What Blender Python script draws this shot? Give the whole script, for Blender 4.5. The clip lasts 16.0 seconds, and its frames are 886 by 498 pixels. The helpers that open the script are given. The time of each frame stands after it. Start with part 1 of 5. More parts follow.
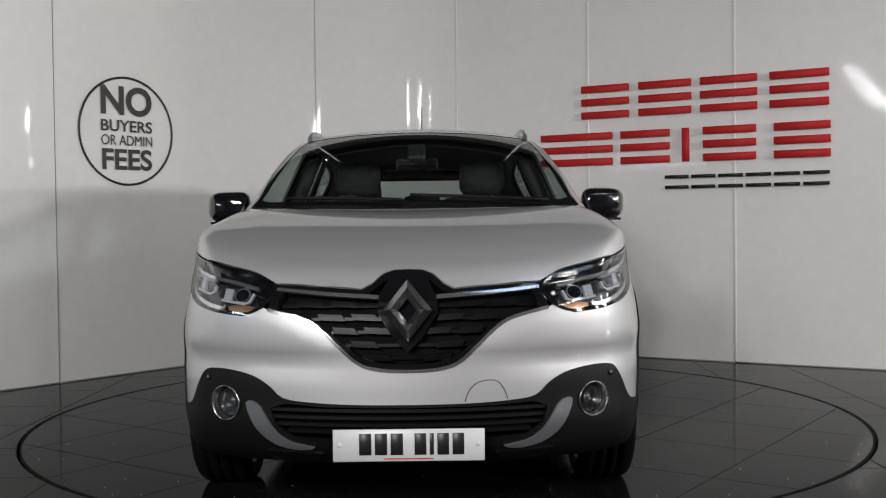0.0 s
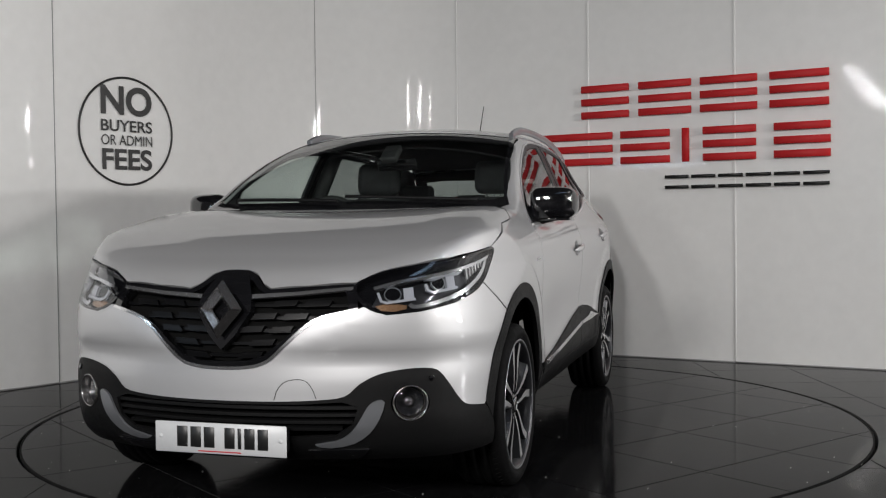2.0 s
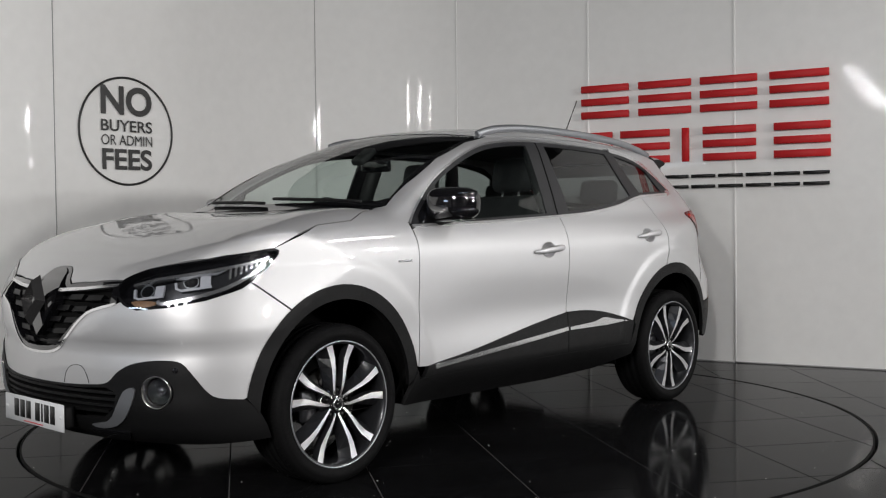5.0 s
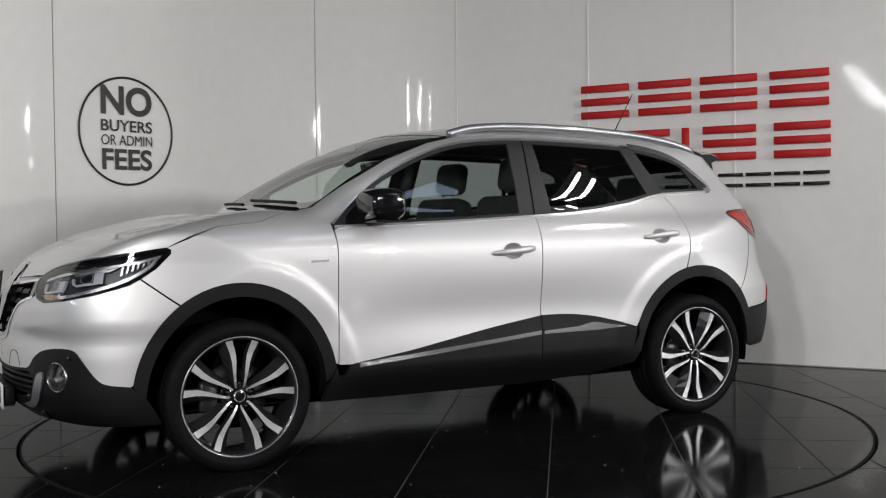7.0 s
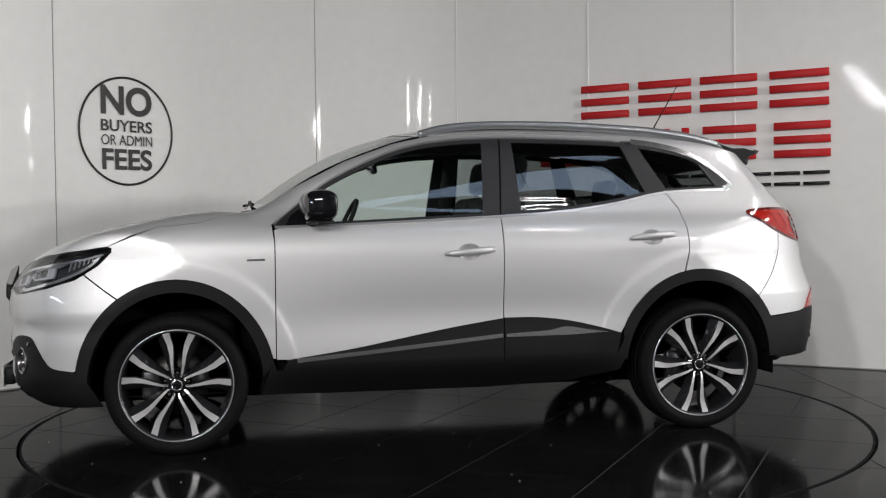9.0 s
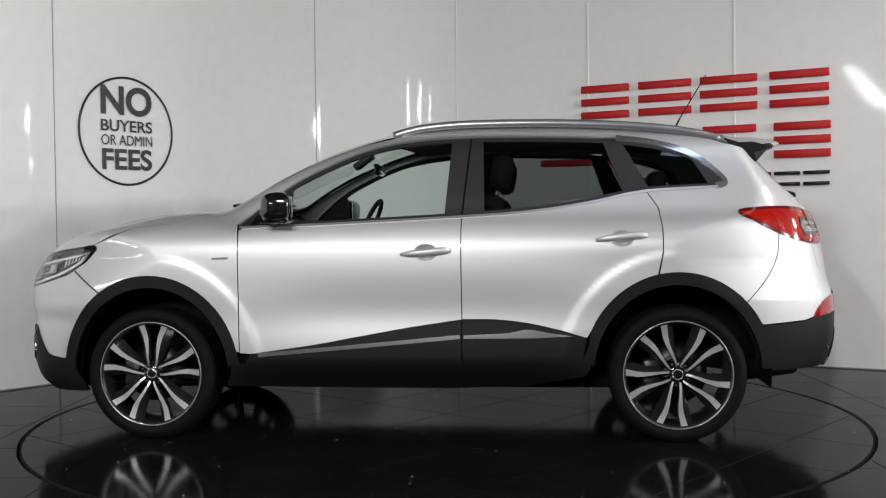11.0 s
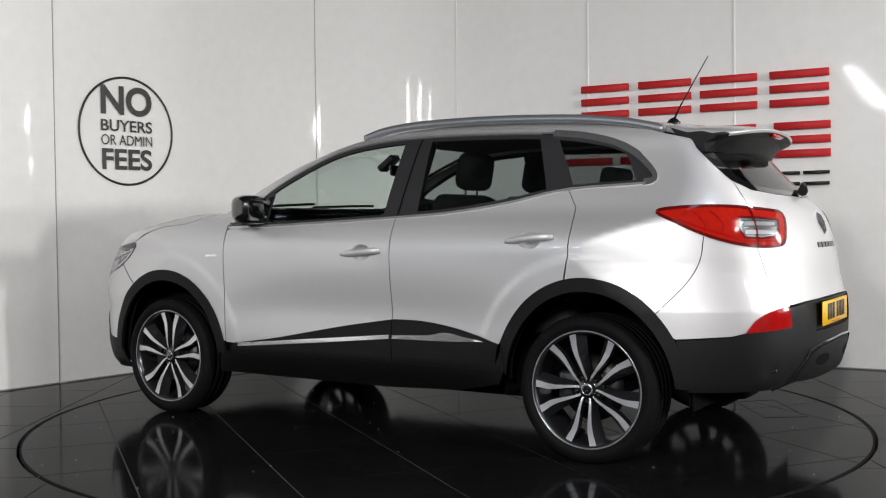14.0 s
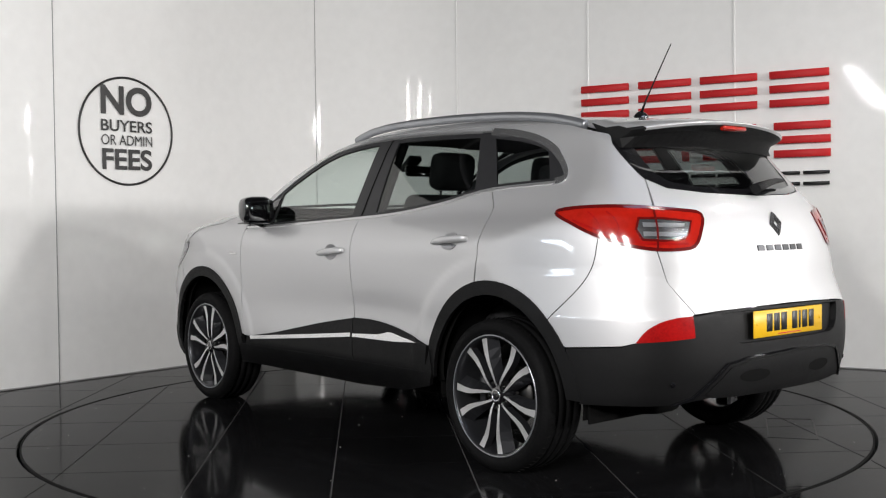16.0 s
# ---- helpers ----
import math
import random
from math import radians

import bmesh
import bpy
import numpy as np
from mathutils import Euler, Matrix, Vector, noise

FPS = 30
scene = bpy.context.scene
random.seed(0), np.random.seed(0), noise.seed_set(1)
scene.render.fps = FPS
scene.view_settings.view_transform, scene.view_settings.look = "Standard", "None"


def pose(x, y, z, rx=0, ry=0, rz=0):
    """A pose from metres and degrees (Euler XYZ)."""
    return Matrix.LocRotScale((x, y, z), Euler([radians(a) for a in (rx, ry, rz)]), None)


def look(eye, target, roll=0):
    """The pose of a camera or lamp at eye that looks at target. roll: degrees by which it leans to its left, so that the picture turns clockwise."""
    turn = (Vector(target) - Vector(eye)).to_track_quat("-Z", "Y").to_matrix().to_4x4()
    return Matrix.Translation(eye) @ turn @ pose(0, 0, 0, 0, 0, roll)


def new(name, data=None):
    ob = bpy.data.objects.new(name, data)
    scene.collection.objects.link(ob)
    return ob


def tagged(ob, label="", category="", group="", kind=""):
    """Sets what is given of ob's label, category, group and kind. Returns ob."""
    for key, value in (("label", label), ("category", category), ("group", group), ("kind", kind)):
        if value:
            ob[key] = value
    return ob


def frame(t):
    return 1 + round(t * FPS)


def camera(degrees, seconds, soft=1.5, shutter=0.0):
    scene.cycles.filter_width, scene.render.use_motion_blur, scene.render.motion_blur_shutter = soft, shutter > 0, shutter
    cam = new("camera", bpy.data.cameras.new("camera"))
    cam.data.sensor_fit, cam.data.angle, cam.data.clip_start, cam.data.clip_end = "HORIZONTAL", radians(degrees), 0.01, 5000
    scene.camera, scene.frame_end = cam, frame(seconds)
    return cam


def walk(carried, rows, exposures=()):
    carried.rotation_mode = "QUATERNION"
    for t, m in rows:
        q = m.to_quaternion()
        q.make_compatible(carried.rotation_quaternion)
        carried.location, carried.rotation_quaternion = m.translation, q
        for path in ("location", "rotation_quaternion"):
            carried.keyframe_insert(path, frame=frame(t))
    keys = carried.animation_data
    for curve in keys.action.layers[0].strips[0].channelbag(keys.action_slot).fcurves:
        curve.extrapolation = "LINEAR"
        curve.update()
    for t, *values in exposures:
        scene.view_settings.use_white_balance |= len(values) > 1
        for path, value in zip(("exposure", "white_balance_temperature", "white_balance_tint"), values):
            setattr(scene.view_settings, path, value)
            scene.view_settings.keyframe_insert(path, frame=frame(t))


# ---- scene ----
from mathutils import geometry

cam = camera(46.3, 16.0, 1.2)
EYE = Vector((0.0, -5.874, 1.079))
YAW, PITCH = radians(0.097), radians(-1.36)
AIM = EYE + Vector((-math.sin(YAW) * math.cos(PITCH), math.cos(YAW) * math.cos(PITCH), math.sin(PITCH)))
walk(cam, [(0.0, look(EYE, AIM, -0.651)), (16.0, look(EYE, AIM, -0.651))],
     exposures=[(0.0, 0.2), (4.0, 0.24), (7.0, 0.22), (9.0, 0.32), (12.5, 0.56), (14.5, 0.72), (16.0, 0.82)])

# ---- light ----
world = bpy.data.worlds.new("world")
scene.world = world
world.use_nodes = True
world.node_tree.nodes["Background"].inputs[0].default_value = (0.5, 0.55, 0.62, 1)
world.node_tree.nodes["Background"].inputs[1].default_value = 0.006


def lamp(m, sx, sy, watts, colour=(1.0, 0.975, 0.955)):
    """A glowing rectangle that faces down."""
    data = bpy.data.lights.new("ceiling_lamp", "AREA")
    data.shape, data.size, data.size_y, data.energy, data.color = "RECTANGLE", sx, sy, watts, colour
    ob = new("ceiling_lamp", data)
    ob.matrix_world = m
    return ob


# twin fluorescent tubes hung under the showroom roof: x, y, length, turn, watts, lean
# the one at 12.0, -9.5 is an added flood that deepens the left wall's shadow
BATTENS = ((-4.8, -9.5, 1.2, 0, 45, 36), (-3.2, -9.5, 1.2, 0, 115, 36), (-1.5, -9.5, 1.2, 0, 115, 36), (12.0, -9.5, 0.9, 52, 235, 60), (3.8, -0.9, 0.9, 23, 12, 0), (2.0, -2.7, 0.6, -65, 3, 0),
           # those at x = 15 are tipped west as unseen floods, for the same shadow
           (4.6, -5.2, 1.8, 0, 20, 0), (15.0, -3.0, 0.4, 90, 85, 70), (15.0, -6.2, 0.4, 90, 100, 70), (10.0, -1.0, 0.4, 90, 25, 70))
BATTEN_Z = 3.62
for bx, by, bl, bt, bw, lean in BATTENS:
    turn = Matrix.Rotation(radians(bt), 4, "Z")
    for dx in (-0.11, 0.11):
        lamp(Matrix.Translation((bx, by, BATTEN_Z)) @ turn @ Matrix.Rotation(radians(lean), 4, "X") @ Matrix.Translation((dx, 0, 0)), 0.10 if lean else 0.06, bl, bw)


# daylight: an opening high in the far east wall and a bluer one in the west wall
lamp(Matrix.Translation((19.98, -3.2, 2.6)) @ Matrix.Rotation(radians(90), 4, "Y"), 0.9, 1.6, 220, (0.97, 0.985, 1.0))
lamp(Matrix.Translation((-6.93, -6.0, 2.2)) @ Matrix.Rotation(radians(-90), 4, "Y"), 0.22, 2.2, 26, (0.66, 0.82, 1.0))


# ---- materials ----
def material(name, colour, rough=0.5, metal=0.0, coat=0.0, vary=0.0, scale=8.0, bump=0.0, bump_scale=60.0, emit=0.0, spec=0.5, coat_rough=0.03):
    m = bpy.data.materials.new(name)
    m.use_nodes = True
    t = m.node_tree
    b = t.nodes["Principled BSDF"]
    b.inputs["Base Color"].default_value = (*colour, 1)
    b.inputs["Roughness"].default_value = rough
    b.inputs["Metallic"].default_value = metal
    b.inputs["Coat Weight"].default_value = coat
    b.inputs["Coat Roughness"].default_value = coat_rough
    b.inputs["Specular IOR Level"].default_value = spec
    if emit:
        b.inputs["Emission Color"].default_value = (*colour, 1)
        b.inputs["Emission Strength"].default_value = emit
    if vary or bump:
        co = t.nodes.new("ShaderNodeTexCoord")
    if vary:
        n1, n2 = t.nodes.new("ShaderNodeTexNoise"), t.nodes.new("ShaderNodeTexNoise")
        n1.inputs["Scale"].default_value, n2.inputs["Scale"].default_value = scale, scale * 9
        n1.inputs["Detail"].default_value = 5
        add = t.nodes.new("ShaderNodeMath")
        add.operation = "ADD"
        mix = t.nodes.new("ShaderNodeMapRange")
        mix.inputs[1].default_value, mix.inputs[2].default_value = 0.6, 1.4
        mix.inputs[3].default_value, mix.inputs[4].default_value = 1 - vary, 1 + vary
        mul = t.nodes.new("ShaderNodeVectorMath")
        mul.operation = "SCALE"
        mul.inputs[0].default_value = colour
        rr = t.nodes.new("ShaderNodeMapRange")
        rr.inputs[1].default_value, rr.inputs[2].default_value = 0.6, 1.4
        rr.inputs[3].default_value, rr.inputs[4].default_value = rough * (1 + vary), rough * (1 - vary * 0.6)
        for n in (n1, n2):
            t.links.new(co.outputs["Object"], n.inputs["Vector"])
        t.links.new(n1.outputs[0], add.inputs[0])
        t.links.new(n2.outputs[0], add.inputs[1])
        t.links.new(add.outputs[0], mix.inputs[0])
        t.links.new(add.outputs[0], rr.inputs[0])
        t.links.new(mix.outputs[0], mul.inputs["Scale"])
        t.links.new(mul.outputs[0], b.inputs["Base Color"])
        t.links.new(rr.outputs[0], b.inputs["Roughness"])
    if bump:
        n3, bp = t.nodes.new("ShaderNodeTexNoise"), t.nodes.new("ShaderNodeBump")
        n3.inputs["Scale"].default_value = bump_scale
        n3.inputs["Detail"].default_value = 4
        bp.inputs["Strength"].default_value, bp.inputs["Distance"].default_value = bump, 0.004
        t.links.new(co.outputs["Object"], n3.inputs["Vector"])
        t.links.new(n3.outputs[0], bp.inputs["Height"])
        t.links.new(bp.outputs[0], b.inputs["Normal"])
    return m


def glass(name, tint, gloss_rough=0.0):
    m = bpy.data.materials.new(name)
    m.use_nodes = True
    t = m.node_tree
    t.nodes.remove(t.nodes["Principled BSDF"])
    clear, shine, mix, face = (t.nodes.new("ShaderNode" + k) for k in ("BsdfTransparent", "BsdfGlossy", "MixShader", "LayerWeight"))
    power, ramp = t.nodes.new("ShaderNodeMath"), t.nodes.new("ShaderNodeMapRange")
    power.operation, power.inputs[1].default_value = "POWER", 4.0
    ramp.inputs[3].default_value, ramp.inputs[4].default_value = 0.085, 0.95
    clear.inputs[0].default_value = (*tint, 1)
    shine.inputs["Roughness"].default_value = gloss_rough
    face.inputs[0].default_value = 0.5
    t.links.new(face.outputs["Facing"], power.inputs[0])
    t.links.new(power.outputs[0], ramp.inputs[0])
    t.links.new(ramp.outputs[0], mix.inputs[0])
    t.links.new(clear.outputs[0], mix.inputs[1])
    t.links.new(shine.outputs[0], mix.inputs[2])
    t.links.new(mix.outputs[0], t.nodes["Material Output"].inputs[0])
    return m


def silver_paint():
    m = material("silver_paint", (0.60, 0.60, 0.609), 0.5, 0.62, 1.0)
    t = m.node_tree
    b = t.nodes["Principled BSDF"]
    co, v, bp = t.nodes.new("ShaderNodeTexCoord"), t.nodes.new("ShaderNodeTexVoronoi"), t.nodes.new("ShaderNodeMapRange")
    v.inputs["Scale"].default_value = 900
    bp.inputs[3].default_value, bp.inputs[4].default_value = 0.44, 0.56
    t.links.new(co.outputs["Object"], v.inputs["Vector"])
    t.links.new(v.outputs["Color"], bp.inputs[0])
    t.links.new(bp.outputs[0], b.inputs["Roughness"])
    return m


PAINT = silver_paint()
PLASTIC = material("black_grained_plastic", (0.005, 0.005, 0.0053), 0.5, vary=0.15, scale=6, bump=0.2, bump_scale=500, spec=0.2)
GLOSS = material("gloss_black", (0.006, 0.006, 0.007), 0.06, coat=1.0)
CHROME = material("chrome", (0.82, 0.82, 0.83), 0.17, 0.93)
SATIN = material("satin_silver", (0.30, 0.31, 0.33), 0.32, 0.7, 0.5)
RUBBER = material("tyre_rubber", (0.004, 0.004, 0.0043), 0.65, spec=0.1, vary=0.25, scale=10, bump=0.2, bump_scale=120)
SATIN_DARK = material("dark_satin_silver", (0.10, 0.105, 0.12), 0.35, 0.6, 0.3)
CHROME_DARK = material("dark_chrome", (0.40, 0.39, 0.39), 0.2, 0.95)
ALLOY = material("machined_alloy", (0.72, 0.72, 0.73), 0.34, 0.85, 0.4)
ALLOY_DARK = material("dark_alloy", (0.035, 0.036, 0.04), 0.3, 0.6, 0.6)
STEEL = material("brake_steel", (0.04, 0.039, 0.038), 0.4, 1.0, vary=0.2, scale=20)
DARK = material("inner_black", (0.005, 0.005, 0.005), 0.85, spec=0.08)
CLOTH = material("seat_cloth", (0.022, 0.022, 0.024), 0.85, vary=0.3, scale=12, bump=0.4, bump_scale=300)
TRIM = material("dark_trim", (0.02, 0.02, 0.021), 0.6, vary=0.1)
LINING = material("roof_lining", (0.10, 0.10, 0.10), 0.9, vary=0.1)
RED_LENS = material("red_lens", (0.40, 0.012, 0.006), 0.09, 0.0, 0.3, vary=0.16, scale=5, spec=0.4)
RED_DEEP = material("red_reflector", (0.34, 0.005, 0.005), 0.1, 0.0, 1.0, vary=0.3, scale=12)
RED_DARK = material("dark_red_lens", (0.11, 0.004, 0.004), 0.12, 0.0, 0.6)
AMBER = material("amber_lens", (0.30, 0.17, 0.09), 0.25, 0.4, 1.0, vary=0.5, scale=60)
LAMP_BOWL = material("lamp_reflector", (0.22, 0.22, 0.23), 0.22, 0.9, vary=0.3, scale=30)
LED = material("white_lens", (0.45, 0.46, 0.49), 0.18, 0.1, 1.0)
PLATE_WHITE = material("plate_white", (0.60, 0.61, 0.62), 0.35, vary=0.04)
PLATE_YELLOW = material("plate_yellow", (0.80, 0.47, 0.015), 0.35, vary=0.04)
INK = material("black_ink", (0.012, 0.012, 0.012), 0.4)
RED_INK = material("red_ink", (0.5, 0.02, 0.03), 0.4)
WINDSCREEN = glass("windscreen_glass", (0.86, 0.92, 0.89))
TINTED = glass("tinted_glass", (0.82, 0.89, 0.86))
PRIVACY = glass("privacy_glass", (0.40, 0.43, 0.42))
LENS = glass("clear_lens", (0.92, 0.93, 0.95))
MIRROR = material("mirror_glass", (0.8, 0.8, 0.82), 0.02, 1.0)
WALL = material("white_wall_panel", (0.84, 0.84, 0.83), 0.045, vary=0.03, scale=1.3, bump=0.03, bump_scale=3, spec=0.09)
SEAM = material("panel_joint", (0.30, 0.30, 0.30), 0.5)
SEAM_WHITE = material("panel_joint_cover", (0.86, 0.86, 0.85), 0.3)
TILE = material("black_floor_tile", (0.007, 0.007, 0.0075), 0.09, vary=0.5, scale=2.2, spec=0.034)
GROUT = material("dark_grout", (0.07, 0.07, 0.07), 0.7, vary=0.2)
SIGN_RED = material("red_acrylic", (0.50, 0.013, 0.016), 0.5, spec=0.3, vary=0.06, scale=4)
SIGN_BLACK = material("black_acrylic", (0.006, 0.006, 0.006), 0.4, spec=0.3)
ROOM = material("showroom_cladding", (0.05, 0.05, 0.054), 0.75, vary=0.25, scale=0.8)
ROOF_STEEL = material("roof_sheet", (0.09, 0.09, 0.095), 0.7, vary=0.25, scale=0.8)
TUBE = material("lamp_housing", (0.75, 0.75, 0.75), 0.4)
SKYLIGHT = material("roof_light_sheet", (0.55, 0.72, 1.0), 0.5, emit=1.6)
PILLAR = material("satin_black_film", (0.022, 0.022, 0.024), 0.42, spec=0.4, vary=0.1, scale=20)
RIM = material("dull_black_edge", (0.008, 0.008, 0.008), 0.5, spec=0.014)
GRILLE = material("black_moulded_grille", (0.0035, 0.0035, 0.004), 0.32, spec=0.16, vary=0.1, scale=10)
SPECK = material("pale_dust", (0.75, 0.75, 0.72), 0.8)


# ---- mesh helpers ----
def part(name, bm, mat, parent=None, label=""):
    """Links a bmesh or mesh as one object under parent."""
    if isinstance(bm, bmesh.types.BMesh):
        me = bpy.data.meshes.new(name)
        bm.to_mesh(me)
        bm.free()
    else:
        me = bm
    if not me.materials:
        for m in (mat if isinstance(mat, (list, tuple)) else (mat,)):
            me.materials.append(m)
    ob = new(name, me)
    ob.parent = parent
    return tagged(ob, label)


def thing(name, label, category, group="", kind=""):
    return tagged(new(name), label, category, group, kind)


def bevelled(bm, width, segments=2):
    bmesh.ops.bevel(bm, geom=list(bm.edges), offset=width, segments=segments, profile=0.5, affect="EDGES")
    for f in bm.faces:
        f.smooth = True
    return bm


def box(sx, sy, sz, m=Matrix(), bevel=0.0, segments=2):
    bm = bmesh.new()
    bmesh.ops.create_cube(bm, size=1, matrix=Matrix.Diagonal((sx, sy, sz, 1)))
    if bevel:
        bevelled(bm, bevel, segments)
    bmesh.ops.transform(bm, matrix=m, verts=bm.verts)
    return bm


def slab(points, depth, m=Matrix(), bevel=0.0):
    """A flat shape in local x, z, thickened along local y from 0 to -depth (front at y = 0)."""
    bm = bmesh.new()
    f = bm.faces.new([bm.verts.new((x, 0, z)) for x, z in points])
    ext = bmesh.ops.extrude_face_region(bm, geom=[f])
    bmesh.ops.translate(bm, vec=(0, depth, 0), verts=[v for v in ext["geom"] if isinstance(v, bmesh.types.BMVert)])
    bmesh.ops.recalc_face_normals(bm, faces=bm.faces)
    if bevel:
        bevelled(bm, bevel)
    bmesh.ops.transform(bm, matrix=m, verts=bm.verts)
    return bm


def lathe(profile, segments=48, axis="y", closed=False):
    """Turns (radius, height) pairs round the axis."""
    bm = bmesh.new()
    rows = []
    for k in range(segments):
        a = 2 * math.pi * k / segments
        rows.append([bm.verts.new((r * math.cos(a), h, r * math.sin(a)) if axis == "y" else (r * math.cos(a), r * math.sin(a), h)) for r, h in profile])
    n = len(profile)
    for k in range(segments):
        p, q = rows[k], rows[(k + 1) % segments]
        for i in range(n if closed else n - 1):
            j = (i + 1) % n
            f = bm.faces.new((p[i], p[j], q[j], q[i]))
            f.smooth = True
    bmesh.ops.remove_doubles(bm, verts=bm.verts, dist=1e-5)
    bmesh.ops.recalc_face_normals(bm, faces=bm.faces)
    return bm


def tube(points, radius, sides=10, flat=1.0, up=Vector((0, 0, 1))):
    """A round bar along points; radius a number or one for each point; flat squeezes it across."""
    bm = bmesh.new()
    pts = [Vector(p) for p in points]
    rows = []
    for i, p in enumerate(pts):
        d = (pts[min(i + 1, len(pts) - 1)] - pts[max(i - 1, 0)]).normalized()
        a = d.cross(up)
        a = (a if a.length > 1e-4 else d.cross(Vector((1, 0, 0)))).normalized()
        b = a.cross(d).normalized()
        r = radius[i] if isinstance(radius, (list, tuple)) else radius
        rows.append([bm.verts.new(p + a * (r * flat * math.cos(2 * math.pi * k / sides)) + b * (r * math.sin(2 * math.pi * k / sides))) for k in range(sides)])
    for p, q in zip(rows, rows[1:]):
        for k in range(sides):
            bm.faces.new((p[k], p[(k + 1) % sides], q[(k + 1) % sides], q[k])).smooth = True
    bm.faces.new(rows[0])
    bm.faces.new(rows[-1][::-1])
    bmesh.ops.recalc_face_normals(bm, faces=bm.faces)
    return bm


def rounded(points, n=6, closed=False):
    """Catmull-Rom curve through points of any dimension."""
    p = np.array(points, float)
    p = np.vstack([p[-1:], p, p[:2]]) if closed else np.vstack([2 * p[0] - p[1], p, 2 * p[-1] - p[-2]])
    out = []
    for i in range(1, len(p) - 2):
        for k in range(n):
            t = k / n
            out.append(0.5 * (2 * p[i] + (p[i + 1] - p[i - 1]) * t + (2 * p[i - 1] - 5 * p[i] + 4 * p[i + 1] - p[i + 2]) * t**2
                              + (3 * p[i] - p[i - 1] - 3 * p[i + 1] + p[i + 2]) * t**3))
    if not closed:
        out.append(p[-2])
    return [tuple(v) for v in out]


# ---- the booth: white wall panels round a turntable ----
WALL_TOP, WALL_THICK = 3.3, 0.06
CORNERS = ((-7.0, -3.3), (-4.3, -0.4), (-2.70, 1.33), (-1.09, 3.02), (0.12, 3.085), (1.18, 2.58), (2.21, 2.01), (3.25, 1.44), (4.6, 0.70), (7.0, -0.6))
BENDS = {1: ((-2.98, 1.0),), 2: ((-2.40, 1.695), (-2.08, 2.08), (-1.62, 2.58)), 3: ((-0.72, 3.12), (-0.3, 3.165)), 4: ((0.62, 2.855),)}


def wall_pose(i, s=0.0, z=0.0, out=0.0):
    """A pose on wall panel i, s metres along it and out metres in front of its face; local x runs along, -y faces the room."""
    a, b = Vector(CORNERS[i]), Vector((BENDS[i][0] if i in BENDS else CORNERS[i + 1]))
    d = (b - a).normalized()
    p = a + d * s + Vector((d.y, -d.x)) * out
    return Matrix.Translation((p.x, p.y, z)) @ Matrix.Rotation(math.atan2(d.y, d.x), 4, "Z")


LINE, CUTS = [], []
for i, c in enumerate(CORNERS):
    CUTS.append(len(LINE))
    LINE.append(c)
    LINE += BENDS.get(i, ())
STEPS = 6
CURVE = rounded(LINE, STEPS)


def swept(points, low, high, thick, out=0.0):
    """An upright sheet with a smooth face along a ground line, its face on the room's side."""
    p = np.array(points, float)
    d = np.gradient(p, axis=0)
    n = np.stack([d[:, 1], -d[:, 0]], -1) / np.linalg.norm(d, axis=1)[:, None]
    f, r = p + n * out, p + n * (out - thick)
    bm = bmesh.new()
    rows = [[bm.verts.new((*q, z)) for q, z in ((a, low), (a, high), (b, high), (b, low))] for a, b in zip(f.tolist(), r.tolist())]
    for a, b in zip(rows, rows[1:]):
        for k in range(4):
            bm.faces.new((a[k], a[(k + 1) % 4], b[(k + 1) % 4], b[k])).smooth = k == 0
    bm.faces.new(rows[0])
    bm.faces.new(rows[-1][::-1])
    bmesh.ops.recalc_face_normals(bm, faces=bm.faces)
    for e in bm.edges:
        e.smooth = abs((e.verts[0].co - e.verts[1].co).z) > 0.5
    return bm


for i in range(len(CORNERS) - 1):
    run = CURVE[CUTS[i] * STEPS:CUTS[i + 1] * STEPS + 1]
    tagged(part(f"wall_{i + 1}", swept(run, 0.0, WALL_TOP, WALL_THICK), WALL), "glossy white wall panel of the turntable booth", "wall", "booth wall panels", "structure")
    tagged(part("baseboard", swept(run, 0.0, 0.010, 0.012, 0.008), SEAM), "dark sealant line along the foot of the wall", "baseboard", "wall foot lines", "structure")
for i, w, mat, label in ((2, 0.003, SEAM, "thin grey joint between white wall panels"), (3, 0.003, SEAM, "thin grey joint between white wall panels"),
                         (4, 0.010, SEAM_WHITE, "white cover strip over a wall joint"), (5, 0.014, SEAM_WHITE, "white cover strip over a wall joint"),
                         (6, 0.014, SEAM_WHITE, "white cover strip over a wall joint")):
    bm = box(w, 0.008, WALL_TOP - 0.01, wall_pose(i, 0, WALL_TOP / 2, 0.003), 0.001, 1)
    tagged(part("trim", bm, mat), label, "trim", "wall joint strips", "structure")

# showroom shell round and behind the camera
for name, sx, sy, sz, x, y, z in (("wall_south", 27.4, 0.1, 4.4, 6.5, -11.0, 2.2), ("wall_east", 0.1, 14.5, 4.4, 20.1, -3.8, 2.2),
                                  ("wall_west", 0.1, 14.5, 4.4, -7.1, -3.8, 2.2), ("wall_north", 27.4, 0.1, 4.4, 6.5, 3.6, 2.2)):
    tagged(part(name, box(sx, sy, sz, pose(x, y, z)), ROOM), "dark clad showroom wall", "wall", kind="structure")
def daylight_opening(name, x, y, z, wide, high):
    """A pale frame round a bright opening in an end wall."""
    w = thing(name, "bright daylight window in a dark showroom wall", "window", kind="structure")
    w.location = (x, y, z)
    for k in (-1, 1):
        part("window_frame", box(0.05, wide + 0.14, 0.06, pose(0, 0, k * (high / 2 + 0.035)), 0.008), TUBE, w)
        part("mullion", box(0.05, 0.05, high, pose(0, k * (wide / 2 + 0.04), 0), 0.008), TUBE, w)


